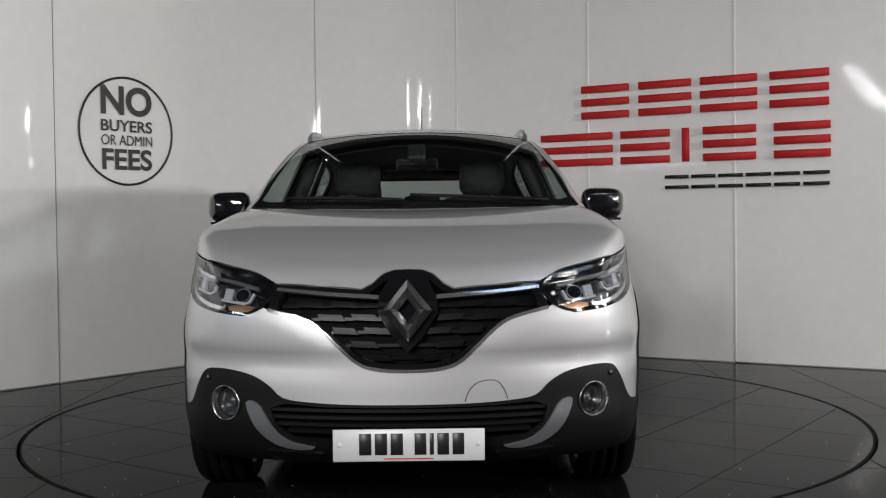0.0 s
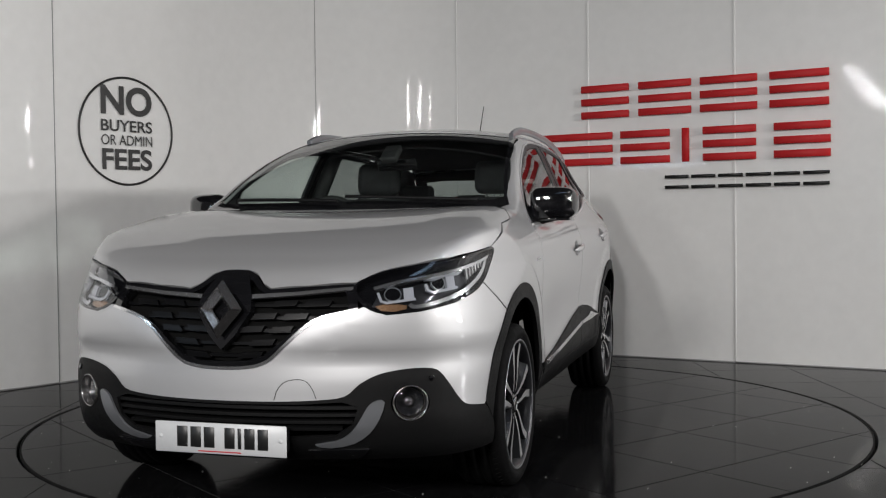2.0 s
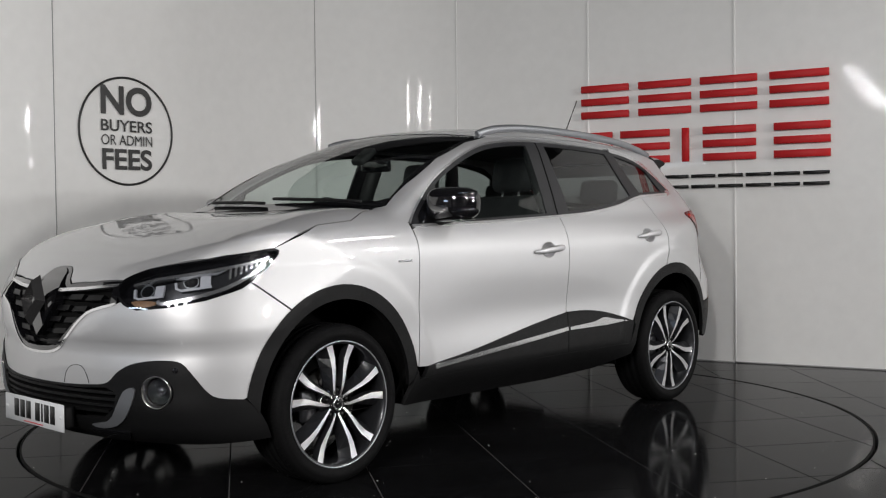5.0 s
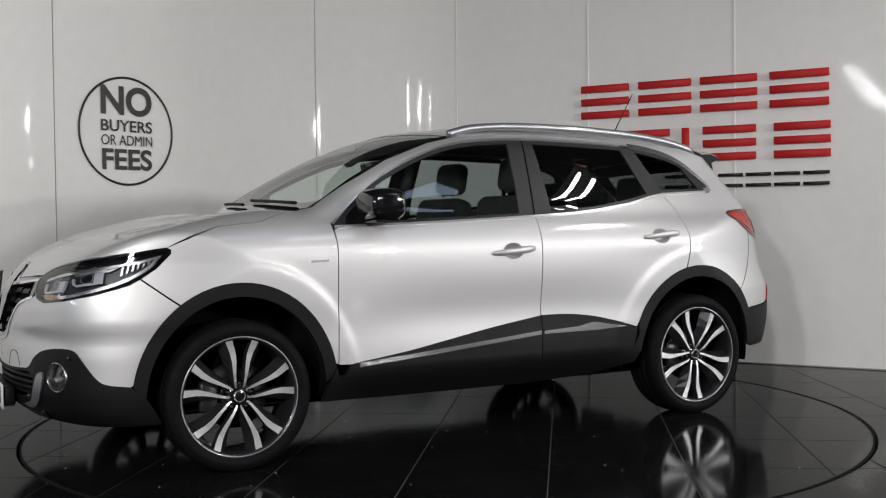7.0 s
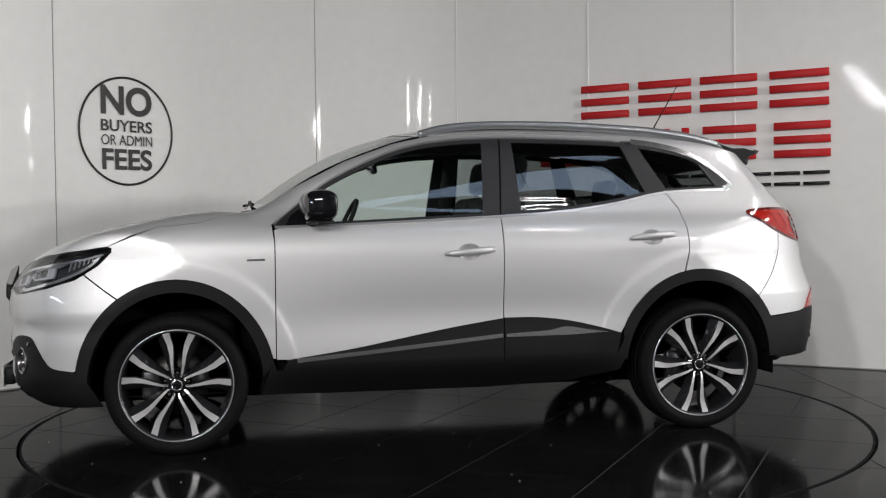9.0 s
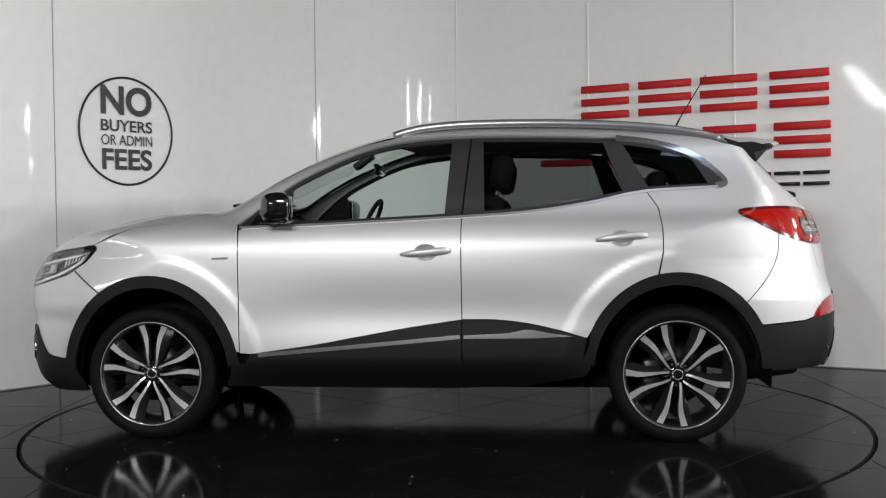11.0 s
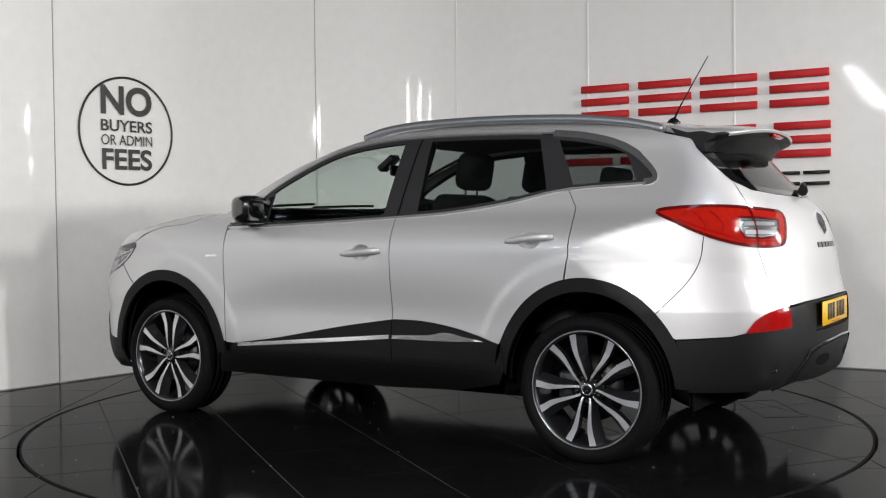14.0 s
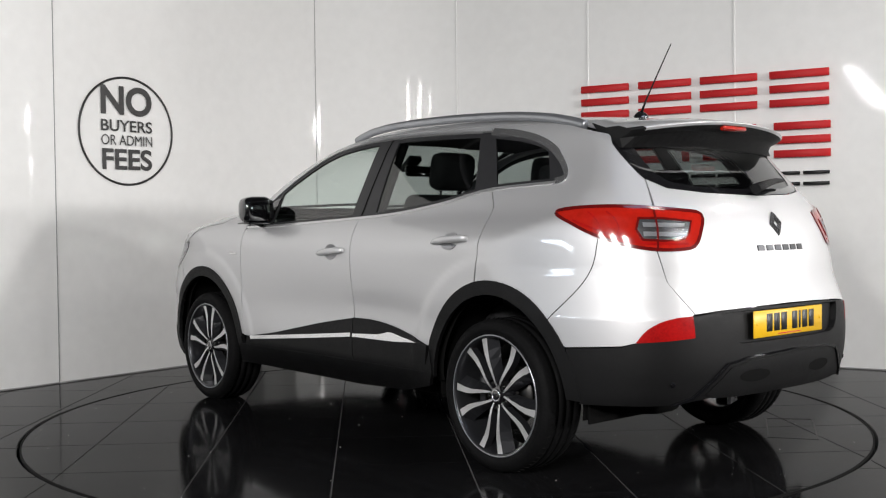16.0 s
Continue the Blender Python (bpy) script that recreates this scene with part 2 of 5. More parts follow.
daylight_opening("window_1", 20.04, -3.2, 2.6, 1.6, 0.9)
daylight_opening("window_2", -7.04, -6.0, 2.2, 2.2, 0.22)
bm = box(27.4, 14.8, 0.1, pose(6.5, -3.7, 4.45))
for k in range(7):
    b2 = box(27.2, 0.14, 0.26, pose(6.5, -10.2 + k * 2.1, 4.27))
    me = bpy.data.meshes.new("beam")
    b2.to_mesh(me)
    b2.free()
    bm.from_mesh(me)
tagged(part("ceiling", bm, ROOF_STEEL), "dark steel showroom roof with beams", "ceiling", kind="structure")

# a narrow strip of roof light, dull blue-white
roof_light = thing("skylight", "narrow blue-white translucent strip let into the dark roof", "skylight")
roof_light.matrix_world = pose(2.0, -2.9, 4.385, 0, 0, 36)
part("pane", box(3.4, 0.42, 0.012, Matrix(), 0.003, 1), SKYLIGHT, roof_light)
for k in (-1, 1):
    part("frame", box(3.5, 0.05, 0.05, pose(0, k * 0.235, 0), 0.006, 1), STEEL, roof_light)

for bx, by, bl, bt, bw, lean in BATTENS:
    fit = thing("ceiling_light", "twin fluorescent batten hung under the dark roof, out of view", "ceiling light", "ceiling lights")
    fit.matrix_world = pose(bx, by, BATTEN_Z, 0, 0, bt) @ pose(0, 0, 0, lean)
    part("housing", box(0.34, bl + 0.1, 0.07, pose(0, 0, 0.045), 0.012), TUBE, fit)
    for dx in (-0.13, 0.13):
        part("hanger", tube([(dx, 0, 0.03), (dx, 0, 0.79)], 0.006, 6), STEEL, fit).matrix_local = pose(0, 0, 0, -lean)

# floor: dark tiles round a round turntable
def floor_bed():
    """A flat bed with a round pit for the turntable."""
    bm = bmesh.new()
    n = 128
    pit = [bm.verts.new(((R_TABLE + 0.002) * math.cos(2 * math.pi * k / n), (R_TABLE + 0.002) * math.sin(2 * math.pi * k / n), -0.0025)) for k in range(n)]
    low = [bm.verts.new((v.co.x, v.co.y, -0.09)) for v in pit]
    for k in range(n):
        bm.faces.new((pit[k], pit[(k + 1) % n], low[(k + 1) % n], low[k]))
    bm.faces.new(low)
    rect = ((-7.15, -11.0), (20.15, -11.0), (20.15, 3.6), (-7.15, 3.6))
    edge = []
    for k in range(n):
        a = 2 * math.pi * k / n
        c, s = math.cos(a), math.sin(a)
        t = min((20.15 / c if c > 0 else -7.15 / c) if abs(c) > 1e-9 else 1e9, (3.6 / s if s > 0 else -11.0 / s) if abs(s) > 1e-9 else 1e9)
        edge.append(bm.verts.new((c * t, s * t, -0.0025)))
    for k in range(n):
        bm.faces.new((pit[k], edge[k], edge[(k + 1) % n], pit[(k + 1) % n]))
    for x, y in rect:
        i = max(range(n), key=lambda j: math.cos(2 * math.pi * j / n - math.atan2(y, x)))
        near = sorted(range(n), key=lambda j: -math.cos(2 * math.pi * j / n - math.atan2(y, x)))[:2]
        bm.faces.new((edge[near[0]], edge[near[1]], bm.verts.new((x, y, -0.0025))))
    bmesh.ops.recalc_face_normals(bm, faces=bm.faces)
    return bm


R_TABLE, PITCH_TILE, JOINT = 2.264, 0.60, 0.006
tagged(part("floor", floor_bed(), GROUT), "dark grout bed under black floor tiles", "floor", kind="structure")
floor_ob = bpy.data.objects["floor"]


def clip_circle(poly, r, inside, n=160):
    """Keeps the part of a convex polygon inside a circle round the origin."""
    out = [Vector(p) for p in poly]
    for k in range(n):
        a = 2 * math.pi * (k + 0.5) / n
        d = Vector((math.cos(a), math.sin(a)))
        new_out = []
        for p, q in zip(out, out[1:] + out[:1]):
            dp, dq = p.dot(d) - r, q.dot(d) - r
            if dp <= 0:
                new_out.append(p)
            if dp * dq < 0:
                new_out.append(p + (q - p) * (dp / (dp - dq)))
        out = new_out
        if len(out) < 3:
            return []
    return out


def tile_mesh(poly, top, thick=0.016):
    bm = bmesh.new()
    f = bm.faces.new([bm.verts.new((p[0], p[1], top)) for p in poly])
    ext = bmesh.ops.extrude_face_region(bm, geom=[f])
    bmesh.ops.translate(bm, vec=(0, 0, -thick), verts=[v for v in ext["geom"] if isinstance(v, bmesh.types.BMVert)])
    bmesh.ops.recalc_face_normals(bm, faces=bm.faces)
    me = bpy.data.meshes.new("tile")
    bm.to_mesh(me)
    bm.free()
    me.materials.append(TILE)
    return me


def square(cx, cy, turn=0.0):
    h = (PITCH_TILE - JOINT) / 2
    c, s = math.cos(turn), math.sin(turn)
    return [(cx + c * x - s * y, cy + s * x + c * y) for x, y in ((-h, -h), (h, -h), (h, h), (-h, h))]


turntable = thing("turntable", "round motor turntable tiled in glossy black squares, flush with the floor", "turntable")
part("disc", lathe([(0.0, -0.0025), (R_TABLE - 0.0215, -0.0025), (R_TABLE - 0.0215, -0.03), (R_TABLE - 0.014, -0.03), (R_TABLE - 0.014, -0.06), (0, -0.06)], 128, "z"), GROUT, turntable, "dark disc under the tiles")
TURN = radians(54.3)
for i in range(-5, 5):
    for j in range(-5, 5):
        x, y = (i + 0.5) * PITCH_TILE, (j + 0.5) * PITCH_TILE
        c, s = math.cos(TURN), math.sin(TURN)
        poly = clip_circle(square(c * x - s * y, s * x + c * y, TURN), R_TABLE - 0.022, True)
        if poly:
            part("tile", tile_mesh(poly, 0.0), TILE, turntable)
part("rim", lathe([(R_TABLE - 0.021, -0.03), (R_TABLE - 0.021, 0.0012), (R_TABLE - 0.013, 0.0012), (R_TABLE - 0.013, -0.03)], 160, "z"), RIM, turntable, "dull black edge band")


def floor_tile(x, y):
    """A square floor tile, cut back where the turntable's round opening crosses it."""
    poly = [Vector(p) for p in square(x, y)]
    far = max(p.length for p in poly)
    if far < R_TABLE + 0.004:
        return []
    near = min(p.length for p in poly)
    if near > R_TABLE + 0.3 or not any(p.length < R_TABLE + 0.004 for p in [poly[k].lerp(poly[(k + 1) % 4], t / 12) for k in range(4) for t in range(12)]):
        return poly
    dense = [poly[k].lerp(poly[(k + 1) % 4], t / 24) for k in range(4) for t in range(24)]
    keep = [p if p.length >= R_TABLE + 0.004 else p.normalized() * (R_TABLE + 0.004) for p in dense]
    out = [p for p in keep if abs(p.x - x) <= 0.2981 and abs(p.y - y) <= 0.2981]
    return out if len(out) > 4 else []


whole = None
for i in range(-8, 8):
    for j in range(-13, 6):
        x, y = (i + 0.5) * PITCH_TILE + 0.1, (j + 0.5) * PITCH_TILE - 0.2
        poly = floor_tile(x, y)
        if not poly:
            continue
        if len(poly) == 4:
            if whole is None:
                whole = tile_mesh(square(0, 0), 0.0)
            ob = part("tile", whole, TILE, floor_ob)
            ob.location = (x, y, 0)
        else:
            part("tile", tile_mesh(poly, 0.0), TILE, floor_ob)

# the rest of the tiled floor, out towards the showroom walls
bm = bmesh.new()
h = (PITCH_TILE - JOINT) / 2
for i in range(-12, 33):
    for j in range(-18, 6):
        if -8 <= i < 8 and -13 <= j < 6:
            continue
        x, y = (i + 0.5) * PITCH_TILE + 0.1, (j + 0.5) * PITCH_TILE - 0.2
        bm.faces.new([bm.verts.new((x + a * h, y + b * h, 0.0)) for a, b in ((-1, -1), (1, -1), (1, 1), (-1, 1))])
tagged(part("outer_tiles", bm, TILE, floor_ob), kind="stuff")

# flush service hatch let into the turntable
for a, b in (((-1.589, -0.759), (-1.784, -0.887)), ((-1.784, -0.887), (-1.485, -1.345)), ((-1.485, -1.345), (-1.306, -1.18)), ((-1.306, -1.18), (-1.589, -0.759))):
    d = Vector(b) - Vector(a)
    m = Vector(a) + d / 2
    part("hatch_edge", box(d.length, 0.007, 0.002, Matrix.Translation((m.x, m.y, 0.001)) @ Matrix.Rotation(math.atan2(d.y, d.x), 4, "Z")), INK, turntable, "dark edge of a flush hatch")

# wall decal: black ring with lettering
decal = thing("wall_decal", "round black vinyl decal with lettering on a white wall panel", "wall decal")
bm = lathe([(0.400, -0.0015), (0.400, 0.0), (0.384, 0.0), (0.384, -0.0015)], 96, closed=True)
decal.matrix_world = wall_pose(2, 0.575, 1.79, 0.008)
part("ring", bm, INK, decal)


def lettering(text, width, height, z, bold, parent, mat, x=0.0):
    cu = bpy.data.curves.new("lettering", "FONT")
    cu.body, cu.align_x, cu.offset, cu.extrude = text, "CENTER", bold, 0.0
    tmp = new("lettering_shape", cu)
    bpy.context.view_layer.update()
    me = bpy.data.meshes.new_from_object(tmp.evaluated_get(bpy.context.evaluated_depsgraph_get()))
    bpy.data.objects.remove(tmp)
    co = np.array([v.co for v in me.vertices])
    lo, hi = co.min(0), co.max(0)
    for v in me.vertices:
        a = (v.co.x - (lo[0] + hi[0]) / 2) / (hi[0] - lo[0]) * width
        b = (v.co.y - lo[1]) / (hi[1] - lo[1]) * height
        v.co = (x + a, -0.001, z + b)
    me.materials.clear()
    return part("lettering", me, mat, parent)


lettering("NO", 0.43, 0.215, 0.115, 0.03, decal, INK)
lettering("BUYERS", 0.43, 0.085, -0.005, 0.014, decal, INK)
lettering("OR ADMIN", 0.43, 0.075, -0.105, 0.0, decal, INK)
lettering("FEES", 0.42, 0.155, -0.285, 0.025, decal, INK)

# wall sign: raised blocks in three rows
sign = thing("wall_sign", "raised acrylic sign of red and black bars on the white wall", "wall sign")
sign.matrix_world = wall_pose(5, 0.0, 0.0, 0.004)
RED_ROWS = ((2.185, 0.265, ((-0.05, 0.35), (0.43, 0.85), (0.92, 1.35), (1.44, 1.86))), (1.805, 0.26, ((-0.41, 0.21), (0.28, 0.68), (0.94, 1.34), (1.47, 1.87))))
for top, high, cells in RED_ROWS:
    for a, b in cells:
        for k in range(3):
            z = top - 0.0275 - k * (high - 0.055) / 2
            part("red_bar", box(b - a, 0.022, 0.055, pose((a + b) / 2, -0.018, z), 0.002, 1), SIGN_RED, sign)
part("red_bar", box(0.055, 0.022, 0.26, pose(0.805, -0.018, 1.675), 0.002, 1), SIGN_RED, sign)
for k in range(6):
    a = 0.64 + k * 0.2075
    for z in (1.43, 1.35):
        part("black_bar", box(0.185, 0.016, 0.024, pose(a + 0.0925, -0.014, z), 0.001, 1), SIGN_BLACK, sign)


# ---- body form: the car's skin is the zero level of skin(x, y, z) ----
TABLES = {}


def smooth(x, table):
    """Smooth curve through (position, value) pairs."""
    if table not in TABLES:
        px, py = np.array(table[0::2], float), np.array(table[1::2], float)
        dx = np.diff(px)
        sl = np.diff(py) / dx
        m = np.r_[sl[0], (sl[:-1] * dx[1:] + sl[1:] * dx[:-1]) / (dx[1:] + dx[:-1]), sl[-1]]
        m[np.r_[False, sl[:-1] * sl[1:] <= 0, False]] = 0
        TABLES[table] = px, py, dx, m
    px, py, dx, m = TABLES[table]
    x = np.clip(x, px[0], px[-1])
    i = np.clip(np.searchsorted(px, x, side="right") - 1, 0, len(px) - 2)
    h = dx[i]
    t = (x - px[i]) / h
    return ((2 * t**3 - 3 * t**2 + 1) * py[i] + (t**3 - 2 * t**2 + t) * h * m[i]
            + (-2 * t**3 + 3 * t**2) * py[i + 1] + (t**3 - t**2) * h * m[i + 1])


TOP = (-2.3, 1.40, -1.85, 1.495, -1.6, 1.552, -1.2, 1.594, -0.8, 1.620, -0.4, 1.628, 0.0, 1.608, 0.2, 1.578, 0.39, 1.525,
       0.59, 1.44, 0.75, 1.345, 0.95, 1.205, 1.04, 1.155, 1.2, 1.142, 1.4, 1.122, 1.6, 1.087, 1.82, 1.033, 1.98, 0.97, 2.10, 0.892, 2.17, 0.80, 2.22, 0.6)
WIDE = (0.15, 0.80, 0.22, 0.845, 0.30, 0.872, 0.45, 0.885, 0.6, 0.888, 0.75, 0.898, 0.9, 0.903, 1.0, 0.893, 1.07, 0.865, 1.13, 0.828,
        1.22, 0.791, 1.31, 0.752, 1.40, 0.711, 1.48, 0.672, 1.53, 0.637, 1.60, 0.55, 1.7, 0.4)
NOSE = (0.15, 1.95, 0.2, 2.03, 0.27, 2.14, 0.35, 2.185, 0.47, 2.197, 0.54, 2.199, 0.60, 2.199, 0.66, 2.206, 0.72, 2.208, 0.80, 2.197, 0.86, 2.175, 0.95, 2.14, 1.2, 2.1)
TAIL = (0.15, 2.0, 0.25, 2.08, 0.35, 2.17, 0.45, 2.205, 0.6, 2.22, 0.7, 2.215, 0.78, 2.20, 0.95, 2.175, 1.05, 2.145, 1.13, 2.105, 1.2, 2.04, 1.3, 1.94, 1.4, 1.85, 1.5, 1.76, 1.6, 1.67)


def ring(x, z, cx):
    r = np.hypot(x - cx, (z - 0.335) / 1.04)
    return np.clip((z - 0.3) * 4, 0, 1) / (1 + np.exp((r - 0.572) / 0.008))


def ease(t):
    t = np.clip(t, 0, 1)
    return t * t * (3 - 2 * t)


def blend(a, b, k):
    h = np.maximum(k - np.abs(a - b), 0) / k
    return np.maximum(a, b) + h * h * k / 4


def skin(x, y, z):
    y = np.abs(y)
    hood = ease((x - 0.9) / 0.3)
    crown = hood * (0.018 * np.clip(y / 0.62, 0, 1) ** 2 * np.clip((2.1 - x) / 0.8, 0, 1)) - ease((1.0 - x) / 0.7) * 0.05 * (y / 0.6) ** 2
    top = z - smooth(x + 0.13 * y**2, TOP) - crown
    w = smooth(z, WIDE) - ease((z - 0.95) / 0.5) * 0.056 * (np.clip(-x - 0.3, 0, 3) ** 2 + np.clip(x, 0, 0.95) ** 2)
    w = w + 0.010 * (ring(x, z, 1.323) + ring(x, z, -1.323))
    w = w + 0.014 * np.exp(-((x + 1.35) / 0.5) ** 2 - ((z - 1.0) / 0.09) ** 2)                 # rear haunch
    w = w - 0.013 * np.exp(-((x + 0.1) / 0.75) ** 4 - ((z - 0.66) / 0.13) ** 2)               # scooped lower doors
    w = w - 0.085 * ease((0.42 - z) / 0.2) * np.exp(-((x - 0.02) / 0.86) ** 8)                # sills curl under
    side = y - w
    front = x - smooth(z, NOSE) + 0.33 * y**2 + 0.50 * (y / (0.948 - 0.048 * np.clip((z - 0.68) / 0.25, 0, 1))) ** 12 + 0.009 * np.exp(-((z - 0.60) / 0.045) ** 2) * np.clip((y - 0.2) / 0.3, 0, 1)
    rear = -x - smooth(z, TAIL) + (0.22 + 0.08 * np.clip((z - 0.7) / 0.15, 0, 1)) * y**2 + 0.50 * (y / (0.92 - 0.02 * np.clip((z - 0.7) / 0.2, 0, 1))) ** 8
    f = blend(blend(side, front, 0.06), rear, 0.06)
    f = blend(f, top, 0.05 + 0.04 * hood)
    return blend(f, 0.2 - z, 0.04)


BY, BX, ARC = 0.35, 1.5, 0.55                      # the core round which the skin is unrolled
Q = ARC * math.pi / 2


def core(u):
    """Base point and outward way for the unrolled place u, from the nose (0) round the left side to the tail."""
    s = np.sign(u)
    u = np.abs(u)
    a1 = np.clip((u - BY) / ARC, 0, math.pi / 2)
    side = np.clip(u - BY - Q, 0, 2 * BX)
    a2 = np.clip((u - BY - Q - 2 * BX) / ARC, 0, math.pi / 2)
    back = np.clip(u - BY - 2 * Q - 2 * BX, 0, BY)
    a = a1 + a2
    return BX - side, s * (np.clip(u, 0, BY) - back), np.cos(a), s * np.sin(a)


def unroll(x, y):
    s, y = (1, y) if y >= 0 else (-1, -y)
    if abs(x) <= BX:
        return s * (BY + Q + BX - x)
    if x > BX:
        return s * (y if y <= BY else BY + ARC * math.atan2(y - BY, x - BX))
    if y <= BY:
        return s * (2 * BY + 2 * Q + 2 * BX - y)
    return s * (BY + Q + 2 * BX + ARC * math.atan2(-BX - x, y - BY))


def meet(ox, oy, oz, dx, dy, dz, far):
    lo, hi = np.zeros_like(ox), np.full_like(ox, far)
    for _ in range(26):
        m = (lo + hi) / 2
        inside = skin(ox + dx * m, oy + dy * m, oz + dz * m) < 0
        lo, hi = np.where(inside, m, lo), np.where(inside, hi, m)
    p = np.stack([ox + dx * lo, oy + dy * lo, oz + dz * lo], -1)
    e = 2e-3
    n = np.stack([skin(p[:, 0] + e, p[:, 1], p[:, 2]) - skin(p[:, 0] - e, p[:, 1], p[:, 2]),
                  skin(p[:, 0], p[:, 1] + e, p[:, 2]) - skin(p[:, 0], p[:, 1] - e, p[:, 2]),
                  skin(p[:, 0], p[:, 1], p[:, 2] + e) - skin(p[:, 0], p[:, 1], p[:, 2] - e)], -1)
    return p, n / np.maximum(np.linalg.norm(n, axis=1), 1e-9)[:, None]


def around(uv):
    """(u, z) on the unrolled skin."""
    x, y, dx, dy = core(uv[:, 0])
    return meet(x, y, uv[:, 1], dx, dy, 0 * dx, 1.3)


def above(xy):
    """(x, y) on the upper skin."""
    o = np.ones(len(xy))
    return meet(xy[:, 0], xy[:, 1], 0.62 * o, 0 * o, 0 * o, o, 1.2)


def over(xb):
    """(x, b) on the upper skin, seen from a line along the car; b is the angle from upright times 0.8 m."""
    a = xb[:, 1] / 0.8
    return meet(xb[:, 0], 0 * a, 0.62 + 0 * a, 0 * a, np.sin(a), np.cos(a), 1.4)


END = 2 * BY + 2 * Q + 2 * BX


def behind(vz):
    """(v, z) on the skin, v metres to the left of the tail's middle along the unrolled skin."""
    s = np.where(vz[:, 0] >= 0, 1.0, -1.0)
    return around(np.stack([s * (END - np.abs(vz[:, 0])), vz[:, 1]], -1))


def uxs(points):
    """The unrolled places at which the left skin at heights z has these x."""
    p = np.array(points, float)
    x, z = p[:, 0], p[:, 1]
    u = BY + Q + BX - x
    far = np.abs(x) > BX
    if far.any():
        xf, zf = x[far], z[far]
        lo = np.where(xf > 0, BY, BY + Q + 2 * BX)
        hi = np.where(xf > 0, BY + Q, END - BY)
        for _ in range(18):
            m = (lo + hi) / 2
            ahead = around(np.stack([m, zf], -1))[0][:, 0] > xf
            lo, hi = np.where(ahead, m, lo), np.where(ahead, hi, m)
        u[far] = (lo + hi) / 2
    return u


def ux(x, z):
    return float(uxs([(x, z)])[0])


def side(points):
    return list(zip(uxs(points).tolist(), [float(p[1]) for p in points])) if points else []


def ontop(points):
    """(x, y) places on the upper skin as (u, z) of the side."""
    p = above(np.array(points, float))[0]
    return side([(a, c) for a, b, c in p])


def dense(loop, step):
    out = []
    for p, q in zip(loop, loop[1:] + loop[:1]):
        n = max(1, int(math.dist(p, q) / step + 0.5))
        out += [(p[0] + (q[0] - p[0]) * k / n, p[1] + (q[1] - p[1]) * k / n) for k in range(n)]
    return out


def within(pts, loop):
    x, y = pts[:, 0], pts[:, 1]
    r = np.zeros(len(pts), bool)
    for (ax, ay), (bx, by) in zip(loop, loop[1:] + loop[:1]):
        if ay != by:
            r ^= ((ay > y) != (by > y)) & (x < (bx - ax) * (y - ay) / (by - ay) + ax)
    return r


def patch(loops, project, step=0.03, off=0.0, rim=0.012):
    """A piece of the car's skin with the given outline (further loops are holes), moved out by off, with turned-in edges of depth rim.
    Returns places, triangles and normals."""
    loops = [dense(lp, step) for lp in loops]
    verts, edges = [], []
    for lp in loops:
        b = len(verts)
        verts += lp
        edges += [(b + k, b + (k + 1) % len(lp)) for k in range(len(lp))]
    arr = np.array(loops[0])
    lo, hi = arr.min(0), arr.max(0)
    gx, gy = np.meshgrid(np.arange(lo[0] + step / 2, hi[0], step), np.arange(lo[1] + step / 2, hi[1], step))
    grid = np.stack([gx.ravel(), gy.ravel()], -1)
    ok = within(grid, loops[0])
    for lp in loops[1:]:
        ok &= ~within(grid, lp)
    bnd = np.array(verts)
    grid = grid[ok]
    if len(grid):
        d = np.sqrt(((grid[:, None, :] - bnd[None]) ** 2).sum(-1)).min(1)
        grid = grid[d > step * 0.45]
    allv = [Vector(v) for v in verts] + [Vector(v) for v in grid]
    res = geometry.delaunay_2d_cdt(allv, edges, [], 0, 1e-6)
    uv = np.array([tuple(v) for v in res[0]])
    tri = np.array([f for f in res[2] if len(f) == 3])
    cen = uv[tri].mean(1)
    ok = within(cen, loops[0])
    for lp in loops[1:]:
        ok &= ~within(cen, lp)
    tri = tri[ok]
    P, N = project(uv)
    P = P + N * off
    fn = np.cross(P[tri[:, 1]] - P[tri[:, 0]], P[tri[:, 2]] - P[tri[:, 0]])
    turn = (fn * N[tri].mean(1)).sum(1) < 0
    tri[turn] = tri[turn][:, ::-1]
    faces = tri.tolist()
    if rim:
        count = {}
        for a, b, c in faces:
            for e in ((a, b), (b, c), (c, a)):
                count[e] = 1
        edge = [e for e in count if (e[1], e[0]) not in count]
        extra, extra_n = [], []
        base = len(P)
        for a, b in edge:
            n = np.cross(P[b] - P[a], N[a])
            n = n / max(np.linalg.norm(n), 1e-9)
            k = base + len(extra)
            extra += [P[a], P[b], P[b] - N[b] * rim, P[a] - N[a] * rim]
            extra_n += [n] * 4
            faces.append([k + 1, k, k + 3, k + 2])
        if extra:
            P, N = np.vstack([P, extra]), np.vstack([N, extra_n])
    return P, faces, N


def mesh_of(name, data, mirror=False):
    P, faces, N = data
    if mirror:
        P, N, faces = P * [1, -1, 1], N * [1, -1, 1], [f[::-1] for f in faces]
    me = bpy.data.meshes.new(name)
    me.from_pydata([tuple(v) for v in P], [], faces)
    me.polygons.foreach_set("use_smooth", [True] * len(faces))
    me.normals_split_custom_set_from_vertices([tuple(n) for n in N])
    return me


def both(name, data, mat, parent, label=""):
    """The left piece and its mirror image on the right."""
    return [part(name, mesh_of(name, data, k), mat, parents(parent, k), label) for k in (False, True)]


def parents(p, k):
    return p[k] if isinstance(p, (list, tuple)) else p


